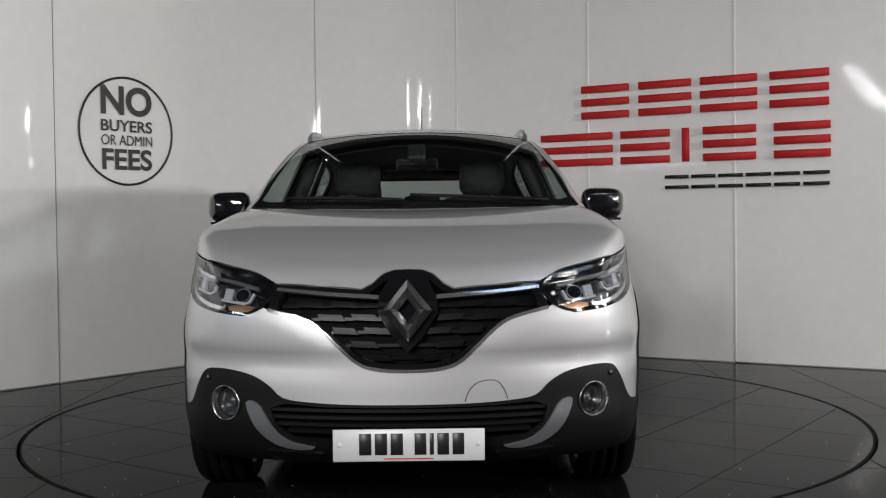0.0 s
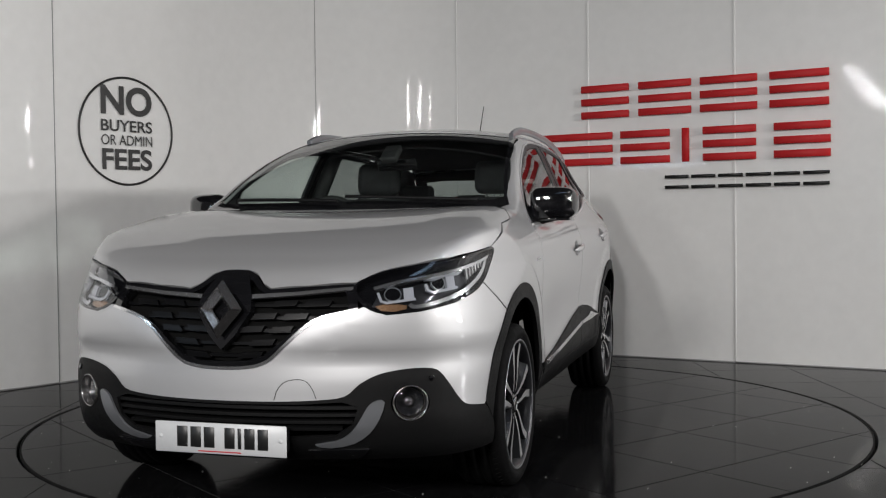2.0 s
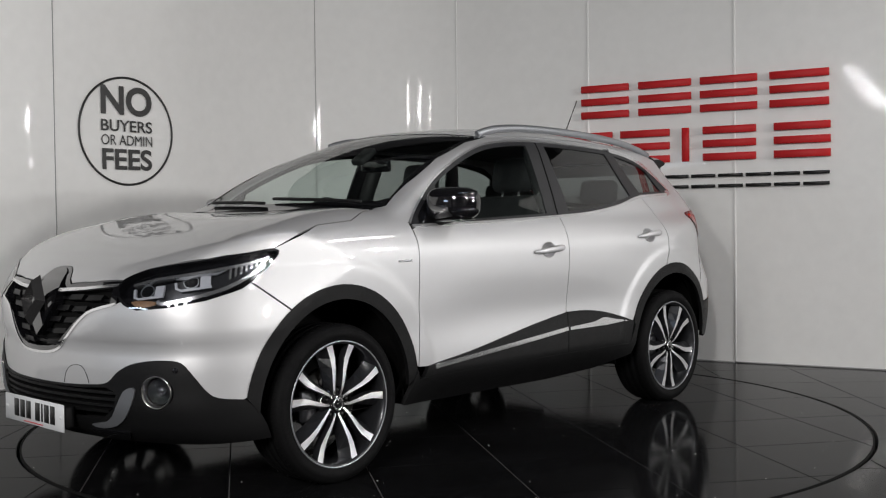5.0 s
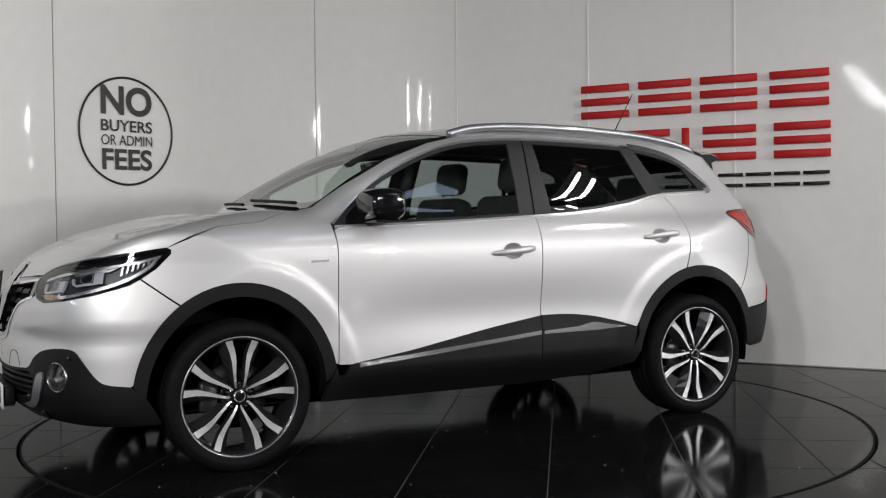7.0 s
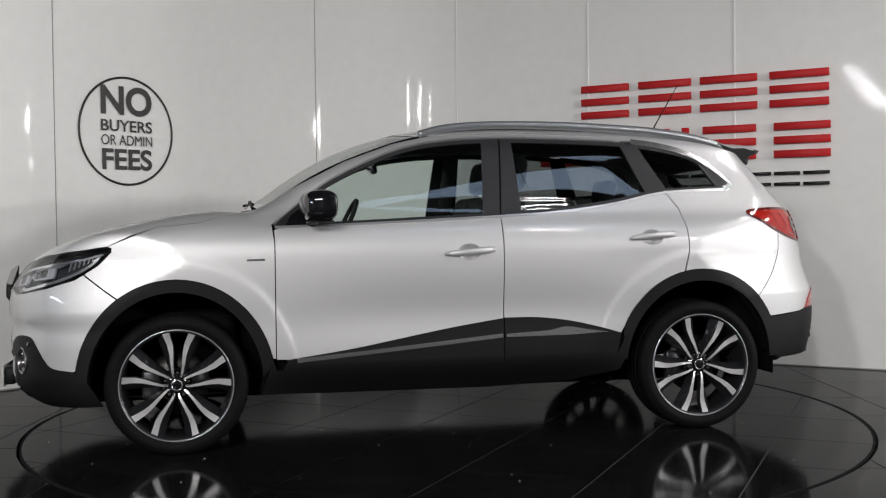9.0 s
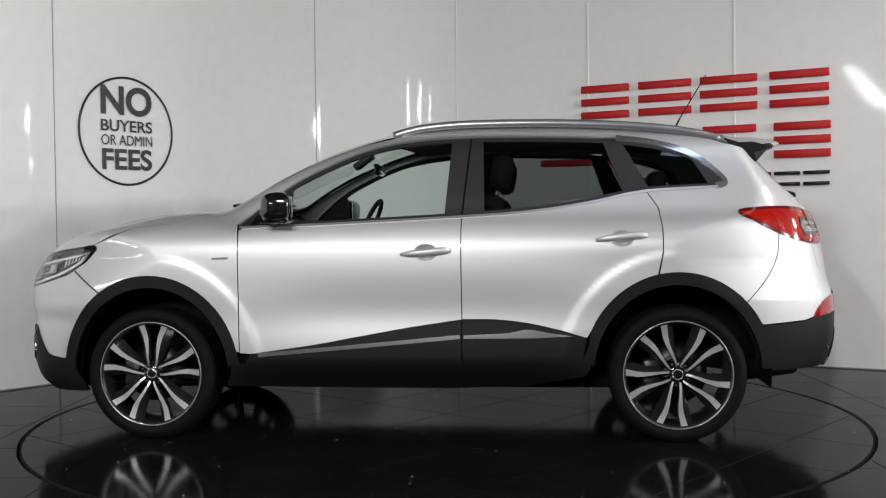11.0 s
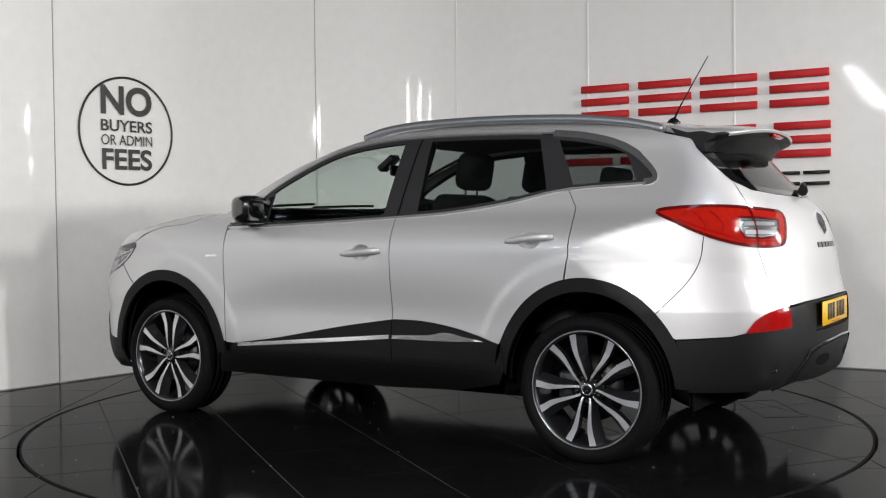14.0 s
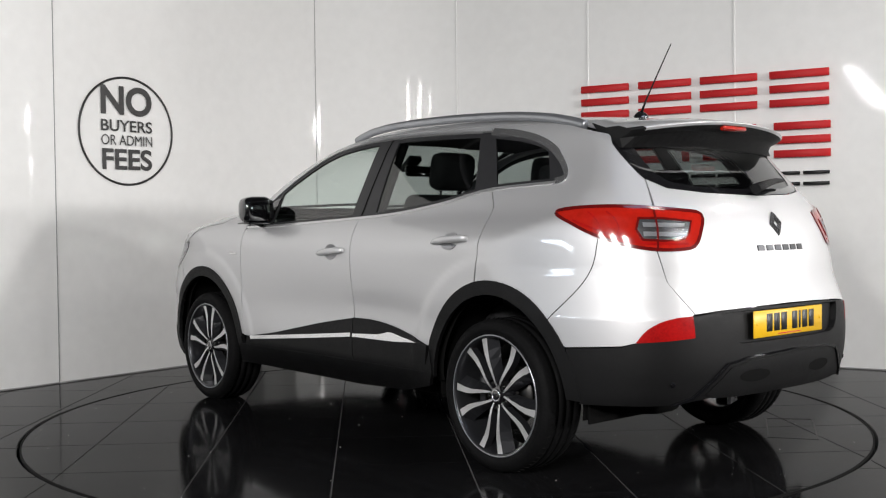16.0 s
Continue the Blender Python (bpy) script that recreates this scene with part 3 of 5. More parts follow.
def mirror_bm(bm):
    b2 = bm.copy()
    bmesh.ops.scale(b2, vec=(1, -1, 1), verts=b2.verts)
    bmesh.ops.reverse_faces(b2, faces=b2.faces)
    return b2


def both_bm(name, bm, mat, parent, label=""):
    b2 = mirror_bm(bm)
    return [part(name, bm, mat, parents(parent, 0), label), part(name, b2, mat, parents(parent, 1), label)]


def band(line, w):
    """The outline of a strip of width w along a 2D line."""
    p = np.array(line, float)
    d = np.gradient(p, axis=0)
    n = np.stack([-d[:, 1], d[:, 0]], -1) / np.linalg.norm(d, axis=1)[:, None]
    return [tuple(v) for v in p + n * w / 2] + [tuple(v) for v in (p - n * w / 2)[::-1]]


def mirrored_loop(half):
    """Closes a half outline (from middle to middle) by its mirror image."""
    return list(half) + [(-a, b) for a, b in half[::-1] if abs(a) > 1e-6]


def arc(cx, r, a0, a1, n=24):
    return [(cx + r * math.cos(radians(a0 + (a1 - a0) * k / n)), 0.335 + ARCH_RISE * r * math.sin(radians(a0 + (a1 - a0) * k / n))) for k in range(n + 1)]


def oval(cx, cz, rx, rz, n=20):
    return [(cx + rx * math.cos(2 * math.pi * k / n), cz + rz * math.sin(2 * math.pi * k / n)) for k in range(n)]


FW, RW = 1.323, -1.323
ARCH, ARCH_RISE = 0.458, 1.085
car = thing("car", "silver metallic compact crossover car with black lower cladding", "car")

# outlines shared by neighbouring panels
EDGE = [(0.93, 0.765), (0.75, 0.72), (0.5, 0.672), (0.25, 0.635), (0.05, 0.612), (-0.4, 0.605), (-1.0, 0.592), (-1.4, 0.57), (-1.70, 0.545)]
DLO_TOP = rounded([(0.86, 1.085), (0.66, 1.25), (0.48, 1.355), (0.23, 1.46), (0.0, 1.507), (-0.3, 1.525), (-0.7, 1.52), (-1.05, 1.503), (-1.33, 1.455), (-1.47, 1.39), (-1.575, 1.29)], 5)
DLO_LOW = rounded([(-1.545, 1.258), (-1.17, 1.238), (-0.9, 1.187), (-0.6, 1.145), (-0.27, 1.123), (0.1, 1.105), (0.45, 1.09), (0.83, 1.072)], 5)
SEAM_HOOD = [(1.64, 0.835), (1.4, 0.842), (1.2, 0.832), (1.1, 0.79), (1.0, 0.755), (0.93, 0.765)]
LAMP = [(0.455, 0.862), (0.54, 0.908), (0.66, 0.932), (0.80, 0.952), (0.95, 0.973), (1.075, 0.99), (1.095, 0.97), (1.03, 0.905), (0.93, 0.84), (0.80, 0.80), (0.67, 0.775), (0.56, 0.765), (0.49, 0.795)]
GRILLE_LOW = [(0.0, 0.575), (0.10, 0.580), (0.17, 0.60), (0.235, 0.655), (0.30, 0.715), (0.365, 0.755), (0.475, 0.785)]
GRILLE_TOP = [(0.455, 0.868), (0.30, 0.862), (0.16, 0.852), (0.125, 0.87), (0.085, 0.905), (0.05, 0.918), (0.0, 0.920)]
CLAD_TOP = [(0.0, 0.458), (0.20, 0.459), (0.35, 0.465), (0.43, 0.478), (0.475, 0.52), (0.53, 0.552), (0.60, 0.568), (0.67, 0.572), (0.72, 0.562), (0.755, 0.52), (0.80, 0.455), (0.84, 0.425), (0.93, 0.412)]
CLAD_TOP = rounded(CLAD_TOP, 3)
TAILLAMP = [(4.365, 1.122), (4.45, 1.138), (4.58, 1.144), (4.70, 1.142), (4.81, 1.134), (4.93, 1.124), (5.01, 1.108), (4.985, 1.04), (4.945, 0.98), (4.88, 0.968), (4.79, 0.970), (4.68, 0.99), (4.56, 1.03), (4.45, 1.08)]
REFLECTOR = [(4.705, 0.605), (4.74, 0.655), (4.79, 0.688), (4.84, 0.702), (4.895, 0.706), (4.90, 0.622), (4.80, 0.612)]
GAP = 0.003

# front wing
wing = side([(0.8595, 0.445)]) + side(arc(FW, ARCH, 167, 56)) + [(0.972, 0.864), (1.034, 0.904), (1.099, 0.968), (1.082, 0.993)] + ontop(SEAM_HOOD[1:]) + side([(0.870, 1.085), (0.8595, 1.0)])
both("front_wing", patch([wing], around, 0.02), PAINT, car)

# bonnet
def to_over(p):
    return [(float(x), 0.8 * math.atan2(y, z - 0.62)) for x, y, z in p]


whole = lambda h: h + [(x, -y) for x, y in h[::-1] if y > 1e-6]
nose = [(x - 0.004, b) for x, b in to_over(around(np.array([(0.0, 0.920)] + GRILLE_TOP[-2:0:-1] + [(0.455, 0.872)] + [(a, b + 0.004) for a, b in LAMP[1:6]]))[0])]
nose[0] = (nose[0][0], 0.0)
bonnet = nose + [(x, b - 0.004) for x, b in to_over(above(np.array(SEAM_HOOD[1:4] + [(1.01, 0.745), (1.02, 0.5), (1.045, 0.25), (1.05, 0.0)]))[0])]
bonnet[-1] = (bonnet[-1][0], 0.0)
part("bonnet", mesh_of("bonnet", patch([whole(bonnet)], over, 0.025)), PAINT, car)

# front bumper skin and its black lower part
ARCH_FRONT = side(arc(FW, ARCH, 10, 55, 12))
half = GRILLE_LOW + [(0.49, 0.792), (0.56, 0.762), (0.67, 0.772), (0.80, 0.797), (0.93, 0.837), (0.966, 0.860)] + ARCH_FRONT[::-1] + CLAD_TOP[::-1]
loop = half + [(-a, b) for a, b in half[::-1] if a > 1e-6]
part("front_bumper", mesh_of("front_bumper", patch([loop], around)), PAINT, car, "silver front bumper skin")
part("tow_cover_seam", mesh_of("tow_cover_seam", patch([band(rounded([(0.195, 0.464), (0.208, 0.50), (0.235, 0.528), (0.275, 0.538), (0.31, 0.532), (0.332, 0.505), (0.345, 0.470)], 4), 0.0022)], around, 0.02, 0.001, 0.002)), DARK, car)
LOW_GRILLE = [(0.0, 0.448), (0.3, 0.450), (0.42, 0.458), (0.47, 0.44), (0.455, 0.38), (0.40, 0.338), (0.27, 0.33), (0.0, 0.33)]
low = [(0.0, 0.235), (0.4, 0.235), (0.8, 0.24)] + side([(1.66, 0.245), (1.69, 0.30), (1.728, 0.36), (1.785, 0.41)]) + CLAD_TOP[::-1]
low_hole = LOW_GRILLE + [(-a, b) for a, b in LOW_GRILLE[::-1] if a > 1e-6]
FOG = (0.632, 0.45)
fog_holes = [oval(s * FOG[0], FOG[1], 0.062, 0.062) for s in (1, -1)]
part("bumper_cladding", mesh_of("bumper_cladding", patch([low + [(-a, b) for a, b in low[::-1] if a > 1e-6], low_hole] + fog_holes, around, 0.03, 0.004)), PLASTIC, car, "black textured lower bumper")
part("lower_grille_back", mesh_of("lower_grille_back", patch([[(a * 1.08, 0.39 + (b - 0.39) * 1.3) for a, b in low_hole]], around, 0.05, -0.05, 0)), DARK, car)
for k in range(4):
    z = 0.352 + k * 0.026
    w = (0.42, 0.455, 0.47, 0.47)[k]
    part("lower_grille_slat", mesh_of("lower_grille_slat", patch([[(-w, z), (w, z), (w, z + 0.012), (-w, z + 0.012)]], around, 0.03, -0.006, 0.03)), PLASTIC, car)
fang = rounded([(0.33, 0.306), (0.40, 0.320), (0.445, 0.350), (0.478, 0.40), (0.502, 0.445), (0.53, 0.464), (0.552, 0.456), (0.536, 0.40), (0.505, 0.350), (0.455, 0.312), (0.38, 0.296)], 2, True)
both("skid_trim", patch([fang], around, 0.02, 0.012, 0.02), SATIN, car, "satin silver skid trim beside the lower grille")
both("lower_lip", patch([[(0.30, 0.285), (0.50, 0.288), (0.48, 0.262), (0.45, 0.248), (0.33, 0.248)]], around, 0.03, 0.010, 0.02), GLOSS, car, "gloss black lip insert")


def on_skin(u, z, off=0.0, fn=around):
    p, n = fn(np.array([[u, z]], float))
    p, n = Vector(p[0]), Vector(n[0])
    return Matrix.Translation(p + n * off) @ n.to_track_quat("Y", "Z").to_matrix().to_4x4()


for s in (1, -1):
    fog = part("fog_lamp", lathe([(0.064, -0.004), (0.064, 0.006), (0.061, 0.009), (0.0585, 0.006), (0.054, -0.02), (0.050, -0.035)], 40), CHROME_DARK, car, "round fog lamp in a chrome ring")
    fog.matrix_local = on_skin(s * FOG[0], FOG[1])
    part("reflector", lathe([(0.05, -0.02), (0.035, -0.045), (0.0, -0.055)], 32), ALLOY_DARK, fog)
    part("lens", lathe([(0.0, -0.004), (0.03, -0.008), (0.051, -0.018)], 32), LENS, fog)
    part("bulb", lathe([(0.0, -0.026), (0.018, -0.030), (0.02, -0.045)], 20), LAMP_BOWL, fog)

# grille
gtop = [(0.0, 0.575)] + GRILLE_LOW[1:] + [(0.47, 0.83)] + GRILLE_TOP
gloop = gtop[:-1] + [(0.0, 0.920)] + [(-a, b) for a, b in gtop[::-1] if a > 1e-6]
part("grille_back", mesh_of("grille_back", patch([gloop], around, 0.03, -0.045, 0)), DARK, car, "black grille recess")
part("grille_surround", mesh_of("grille_surround", patch([gloop, [(a * 0.94, 0.745 + (b - 0.745) * 0.86) for a, b in gloop]], around, 0.025, 0.001, 0.04)), GLOSS, car, "gloss black grille frame")


def grille_half(z):
    """Half width of the grille opening at height z."""
    t = np.array(GRILLE_LOW)
    return float(np.interp(z, t[:, 1], t[:, 0])) if z < 0.785 else 0.46


for r in range(5):
    z = 0.612 + r * 0.047
    w = grille_half(z) - 0.022
    part("grille_bar", mesh_of("grille_bar", patch([[(-w, z), (w, z), (w, z + 0.012), (-w, z + 0.012)]], around, 0.03, -0.026, 0.02)), GRILLE, car)
    for k in range(4):
        a = 0.055 + 0.045 * (r % 2) + k * 0.118
        e = min(a + 0.100, w - 0.004)
        if e - a > 0.035 and a > 0.115 - 0.9 * abs(z - 0.78):
            both("grille_block", patch([[(a, z - 0.004), (e - 0.010, z), (e, z + 0.022), (a + 0.014, z + 0.018)]], around, 0.03, -0.012, 0.025), GRILLE, car)
both("grille_chrome_bar", patch([[(0.10, 0.820), (0.28, 0.832), (0.455, 0.850), (0.455, 0.860), (0.28, 0.844), (0.10, 0.834)]], around, 0.03, 0.004, 0.01), CHROME, car, "chrome bar across the grille")
low_line = [(-a, b) for a, b in GRILLE_LOW[:0:-1]] + GRILLE_LOW
part("grille_chrome_edge", mesh_of("grille_chrome_edge", patch([band(rounded(low_line, 4), 0.011)], around, 0.02, 0.004, 0.008)), CHROME, car, "thin chrome edge under the grille")
# emblem on a black shield
shield = [(0.0, 0.64), (0.05, 0.69), (0.105, 0.775), (0.10, 0.83), (0.06, 0.90), (0.03, 0.912), (0.0, 0.914)]
part("emblem_shield", mesh_of("emblem_shield", patch([mirrored_loop(shield)], around, 0.02, 0.006, 0.04)), GLOSS, car, "gloss black shield behind the emblem")


def rhombus(w, h, band_w, depth):
    """A raised plain diamond frame; the front ridge runs along the middle of each side."""
    bm = bmesh.new()
    rows = []
    for f, y in ((1.0, 0.0), (1.0 - band_w * 0.5, depth), (1.0 - band_w, 0.0)):
        rows.append([bm.verts.new((x * f, y, z * f)) for x, z in ((0, h / 2), (w / 2, 0.0), (0, -h / 2), (-w / 2, 0.0))])
    for p, q in zip(rows, rows[1:]):
        for k in range(4):
            bm.faces.new((p[k], p[(k + 1) % 4], q[(k + 1) % 4], q[k]))
    bmesh.ops.recalc_face_normals(bm, faces=bm.faces)
    return bm


def lean_pose(x, y, z, lean, turn=0.0):
    """Local y outward along +x, leaned back by lean degrees."""
    return pose(x, y, z, 0, 0, -90 + turn) @ pose(0, 0, 0, lean)


emblem = part("emblem", rhombus(0.172, 0.215, 0.62, 0.034), CHROME_DARK, car, "plain chrome diamond emblem")
emblem.matrix_local = lean_pose(2.205, 0, 0.785, 12)

# headlamps
LAMP_ROUND = rounded(LAMP, 3, True)
lamp_l = patch([LAMP_ROUND], around, 0.025, 0.002, 0.02)
inner = [(0.78 + (a - 0.78) * 0.97, 0.875 + (b - 0.875) * 0.93) for a, b in LAMP_ROUND]
heads = both("headlamp", patch([LAMP_ROUND], around, 0.03, -0.035, 0.0), GLOSS, car, "headlamp with angular light blocks under clear lens")
both("bezel", patch([LAMP_ROUND, inner], around, 0.02, 0.003, 0.035), GLOSS, heads)
both("lens", lamp_l, LENS, heads)
bowl = [(0.515, 0.80), (0.53, 0.838), (0.60, 0.862), (0.72, 0.885), (0.90, 0.918), (1.02, 0.945), (1.035, 0.93), (0.97, 0.885), (0.88, 0.838), (0.78, 0.808), (0.66, 0.785), (0.57, 0.778)]
both("reflector_bowl", patch([bowl], around, 0.02, -0.030, 0.0), ALLOY_DARK, heads, "dark reflector bowl")
brow = [(0.52, 0.862), (0.62, 0.887), (0.80, 0.914), (0.98, 0.942), (1.055, 0.962), (1.05, 0.950), (0.97, 0.930), (0.80, 0.902), (0.62, 0.876), (0.525, 0.852)]
both("upper_trim", patch([brow], around, 0.03, -0.004, 0.02), CHROME, heads, "chrome strip along the top of the lamp")
for cx, cz, w, h in ((0.635, 0.838, 0.034, 0.036), (0.80, 0.872, 0.038, 0.042)):
    sq = [(cx - w / 2, cz - h / 2), (cx + w / 2, cz - h / 2 + 0.004), (cx + w / 2, cz + h / 2 + 0.006), (cx - w / 2, cz + h / 2 + 0.002)]
    both("light_block", patch([sq], around, 0.02, -0.012, 0.012), LED, heads, "square white light block")
    pod = oval(cx - 0.052, cz + 0.002, 0.026, 0.022, 16)
    both("projector", patch([pod], around, 0.015, -0.018, 0.012), GLOSS, heads, "round dark projector lens")
    both("projector_ring", patch([oval(cx - 0.052, cz + 0.002, 0.029, 0.025, 16), pod], around, 0.015, -0.016, 0.01), SATIN, heads)
both("daylight_bar", patch([band([(0.535, 0.842), (0.545, 0.812), (0.562, 0.806), (0.655, 0.818)], 0.009)], around, 0.015, -0.004, 0.01), LED, heads)
both("daylight_bar", patch([band([(0.695, 0.868), (0.700, 0.846), (0.718, 0.838), (0.822, 0.852)], 0.009)], around, 0.015, -0.004, 0.01), LED, heads)
both("lamp_wing", patch([[(0.69, 0.882), (0.735, 0.895), (0.77, 0.905), (0.84, 0.906), (0.88, 0.914), (0.84, 0.896), (0.77, 0.892), (0.73, 0.880)]], around, 0.02, -0.008, 0.01), SATIN, heads)
both("lower_bar", patch([band(rounded([(0.635, 0.800), (0.655, 0.790), (0.74, 0.806), (0.86, 0.840), (0.95, 0.880), (1.005, 0.915), (1.035, 0.948)], 4), 0.014)], around, 0.015, -0.006, 0.01), CHROME, heads, "bright bar along the lens")
for k in range(6):
    a = 0.885 + k * 0.022
    both("reflector_fin", patch([[(a, 0.878 + k * 0.009), (a + 0.009, 0.881 + k * 0.009), (a + 0.014, 0.922 + k * 0.006), (a + 0.005, 0.920 + k * 0.006)]], around, 0.02, -0.012, 0.02), CHROME, heads)
both("indicator", patch([[(0.525, 0.797), (0.545, 0.780), (0.585, 0.775), (0.625, 0.784), (0.628, 0.797), (0.60, 0.802), (0.55, 0.803)]], around, 0.015, -0.014, 0.01), AMBER, heads, "amber and clear indicator")

# doors with handles
HANDLES = ((-0.095, 0.942, 0.25), (-1.055, 1.003, 0.25))
DOORS = []
clad_f = rounded([(0.80, 0.437), (0.5, 0.478), (0.28, 0.517), (0.0, 0.567), (-0.2685, 0.607)], 4)
clad_r = rounded([(-0.2735, 0.609), (-0.44, 0.607), (-0.6, 0.588), (-0.75, 0.555), (-0.885, 0.517)], 4)
low_f = [p for p in DLO_LOW if p[0] > -0.262]
low_r = [p for p in DLO_LOW if -1.165 < p[0] < -0.28]
front = [(0.8545, 0.44)] + [(0.8545, 1.0), (0.858, 1.06)] + [(0.83, 1.070)] + [(x, z - 0.006) for x, z in low_f[::-1][1:]] + [(-0.2685, 1.115)] + clad_f[::-1]
rear = [(-0.2735, 1.115)] + [(x, z - 0.006) for x, z in low_r[::-1]] + [(-1.19, 1.225), (-1.24, 1.15), (-1.252, 1.05), (-1.25, 0.93)] + [(x, z) for x, z in arc(RW, ARCH + 0.004, 78, 25, 14)] + clad_r[::-1]
for nm, lp, (hx, hz, hw) in (("front_door", front, HANDLES[0]), ("rear_door", rear, HANDLES[1])):
    hole = oval(ux(hx, hz), hz, 0.058, 0.040)
    doors = both(nm, patch([side(lp), hole], around, 0.02), PAINT, car)
    DOORS.append(doors)
    P, N = around(np.array([(ux(hx, hz), hz)]))
    p = Vector(P[0])
    bm = lathe([(0.0, -0.032), (0.025, -0.029), (0.043, -0.018), (0.054, -0.002), (0.0605, 0.0005)], 28)
    bmesh.ops.transform(bm, matrix=Matrix.Translation(p) @ Vector(N[0]).to_track_quat("Y", "Z").to_matrix().to_4x4() @ Matrix.Diagonal((1, 1, 0.69, 1)), verts=bm.verts)
    both_bm("handle_bowl", bm, PAINT, doors)
    path = []
    for k in range(9):
        t = k / 8
        q, n = around(np.array([(ux(hx + hw * (0.5 - t), hz), hz + 0.02 * (t - 0.5))]))
        path.append(Vector(q[0]) + Vector(n[0]) * (0.006 + 0.020 * math.sin(math.pi * t) ** 0.6))
    both_bm("handle", tube(path, [0.006, 0.012, 0.015, 0.016, 0.016, 0.017, 0.018, 0.017, 0.012], 12, 0.6), PAINT, doors, "silver pull handle")

# rear quarter, roof side rails and roof
quarter = (side([(-1.185, 1.243)] + [(x, z - 0.004) for x, z in DLO_LOW[:1]] + [(-1.59, 1.285), (-1.485, 1.40), (-1.34, 1.468), (-1.05, 1.516)]) + ontop([e for e in EDGE if e[0] < -0.9][::1]) + [(4.66, 1.41), (4.74, 1.33), (4.815, 1.255), (4.805, 1.142)]
           + TAILLAMP[4:2:-1] + TAILLAMP[2::-1] + TAILLAMP[:9:-1] + [(4.795, 0.968), (4.825, 0.84), (4.905, 0.715)] + REFLECTOR[4::-1] + side([(-1.95, 0.592), (-1.732, 0.578)]) + side(arc(RW, ARCH, 149, 79, 18)) + side([(-1.2555, 0.93), (-1.2575, 1.05), (-1.2455, 1.152)]))
both("rear_quarter", patch([quarter], around, 0.02), PAINT, car)
top_line = [p for p in DLO_TOP if p[0] > -1.05]
rail = side([(0.872, 1.088)]) + side([(x, z + 0.008) for x, z in top_line[1:]]) + side([(-1.045, 1.516)]) + ontop([e for e in EDGE if e[0] > -1.2])[::-1]
both("roof_side", patch([rail], around, 0.025), PAINT, car, "silver pillar and roof edge")
roof_half = [(0.20, 0.0), (0.175, 0.3), (0.10, 0.5), (0.05, 0.608)] + [(x, y - 0.004) for x, y in EDGE[5:]] + [(-1.755, 0.35), (-1.78, 0.0)]
part("roof", mesh_of("roof", patch([roof_half + [(x, -y) for x, y in roof_half[::-1] if y > 1e-6]], above, 0.04)), PAINT, car, "silver roof panel")
part("headliner", mesh_of("headliner", patch([[(x * 0.98, y * 0.97) for x, y in roof_half] + [(x * 0.98, -y * 0.97) for x, y in roof_half[::-1] if y > 1e-6]], above, 0.05, -0.035, 0)), LINING, car, "grey roof lining")

# windscreen
ws = [(1.035, 0.0), (1.03, 0.25), (1.005, 0.5), (0.965, 0.70), (0.925, 0.762), (0.75, 0.716), (0.5, 0.668), (0.25, 0.631), (0.055, 0.608), (0.105, 0.5), (0.18, 0.3), (0.205, 0.0)]
ws_in = [(0.97, 0.0), (0.965, 0.25), (0.94, 0.5), (0.905, 0.68), (0.87, 0.725), (0.74, 0.694), (0.5, 0.65), (0.27, 0.613), (0.12, 0.58), (0.16, 0.44), (0.22, 0.2), (0.235, 0.0)]
whole = lambda h: h + [(x, -y) for x, y in h[::-1] if y > 1e-6]
screen = part("windscreen", mesh_of("windscreen", patch([whole(ws_in)], above, 0.04, -0.004, 0)), WINDSCREEN, car, "raked clear windscreen")
part("screen_border", mesh_of("screen_border", patch([whole(ws), whole(ws_in)], above, 0.03, -0.002, 0.01)), GLOSS, screen, "black border of the windscreen")
cowl = [(1.05, 0.0), (1.05, 0.25), (1.025, 0.5), (1.012, 0.735), (0.93, 0.76), (0.97, 0.5), (1.0, 0.25), (1.0, 0.0)]
part("cowl", mesh_of("cowl", patch([whole(cowl)], above, 0.04, -0.022, 0.01)), PLASTIC, car)
for y0, y1 in ((0.62, -0.02), (-0.05, -0.60)):
    pts = []
    for k in range(11):
        y = y0 + (y1 - y0) * k / 10
        P, N = above(np.array([[0.985 - 0.035 * (k / 10) - 0.10 * y * y, y]]))
        pts.append(Vector(P[0]) + Vector(N[0]) * 0.014)
    part("wiper", tube(pts, 0.008, 8), PLASTIC, car, "black wiper blade")

# side glass, pillars and bright trim
def span(line, x0, x1):
    return [p for p in line if min(x0, x1) <= p[0] <= max(x0, x1)]


def z_on(line, x):
    t = sorted(line)
    return float(np.interp(x, [p[0] for p in t], [p[1] for p in t]))


def pane(x0b, x0t, x1b, x1t, ins=0.02):
    """A window outline between slanted ends (bottom and top x of the fore and aft end)."""
    top = [(x, z - ins) for x, z in span(DLO_TOP, x1t, x0t)]
    bot = [(x, z + ins * 0.7) for x, z in span(DLO_LOW, x1b, x0b)]
    return ([(x0b, z_on(DLO_LOW, x0b) + ins * 0.7), (x0t, z_on(DLO_TOP, x0t) - ins)] + top + [(x1t, z_on(DLO_TOP, x1t) - ins), (x1b, z_on(DLO_LOW, x1b) + ins * 0.7)] + bot)


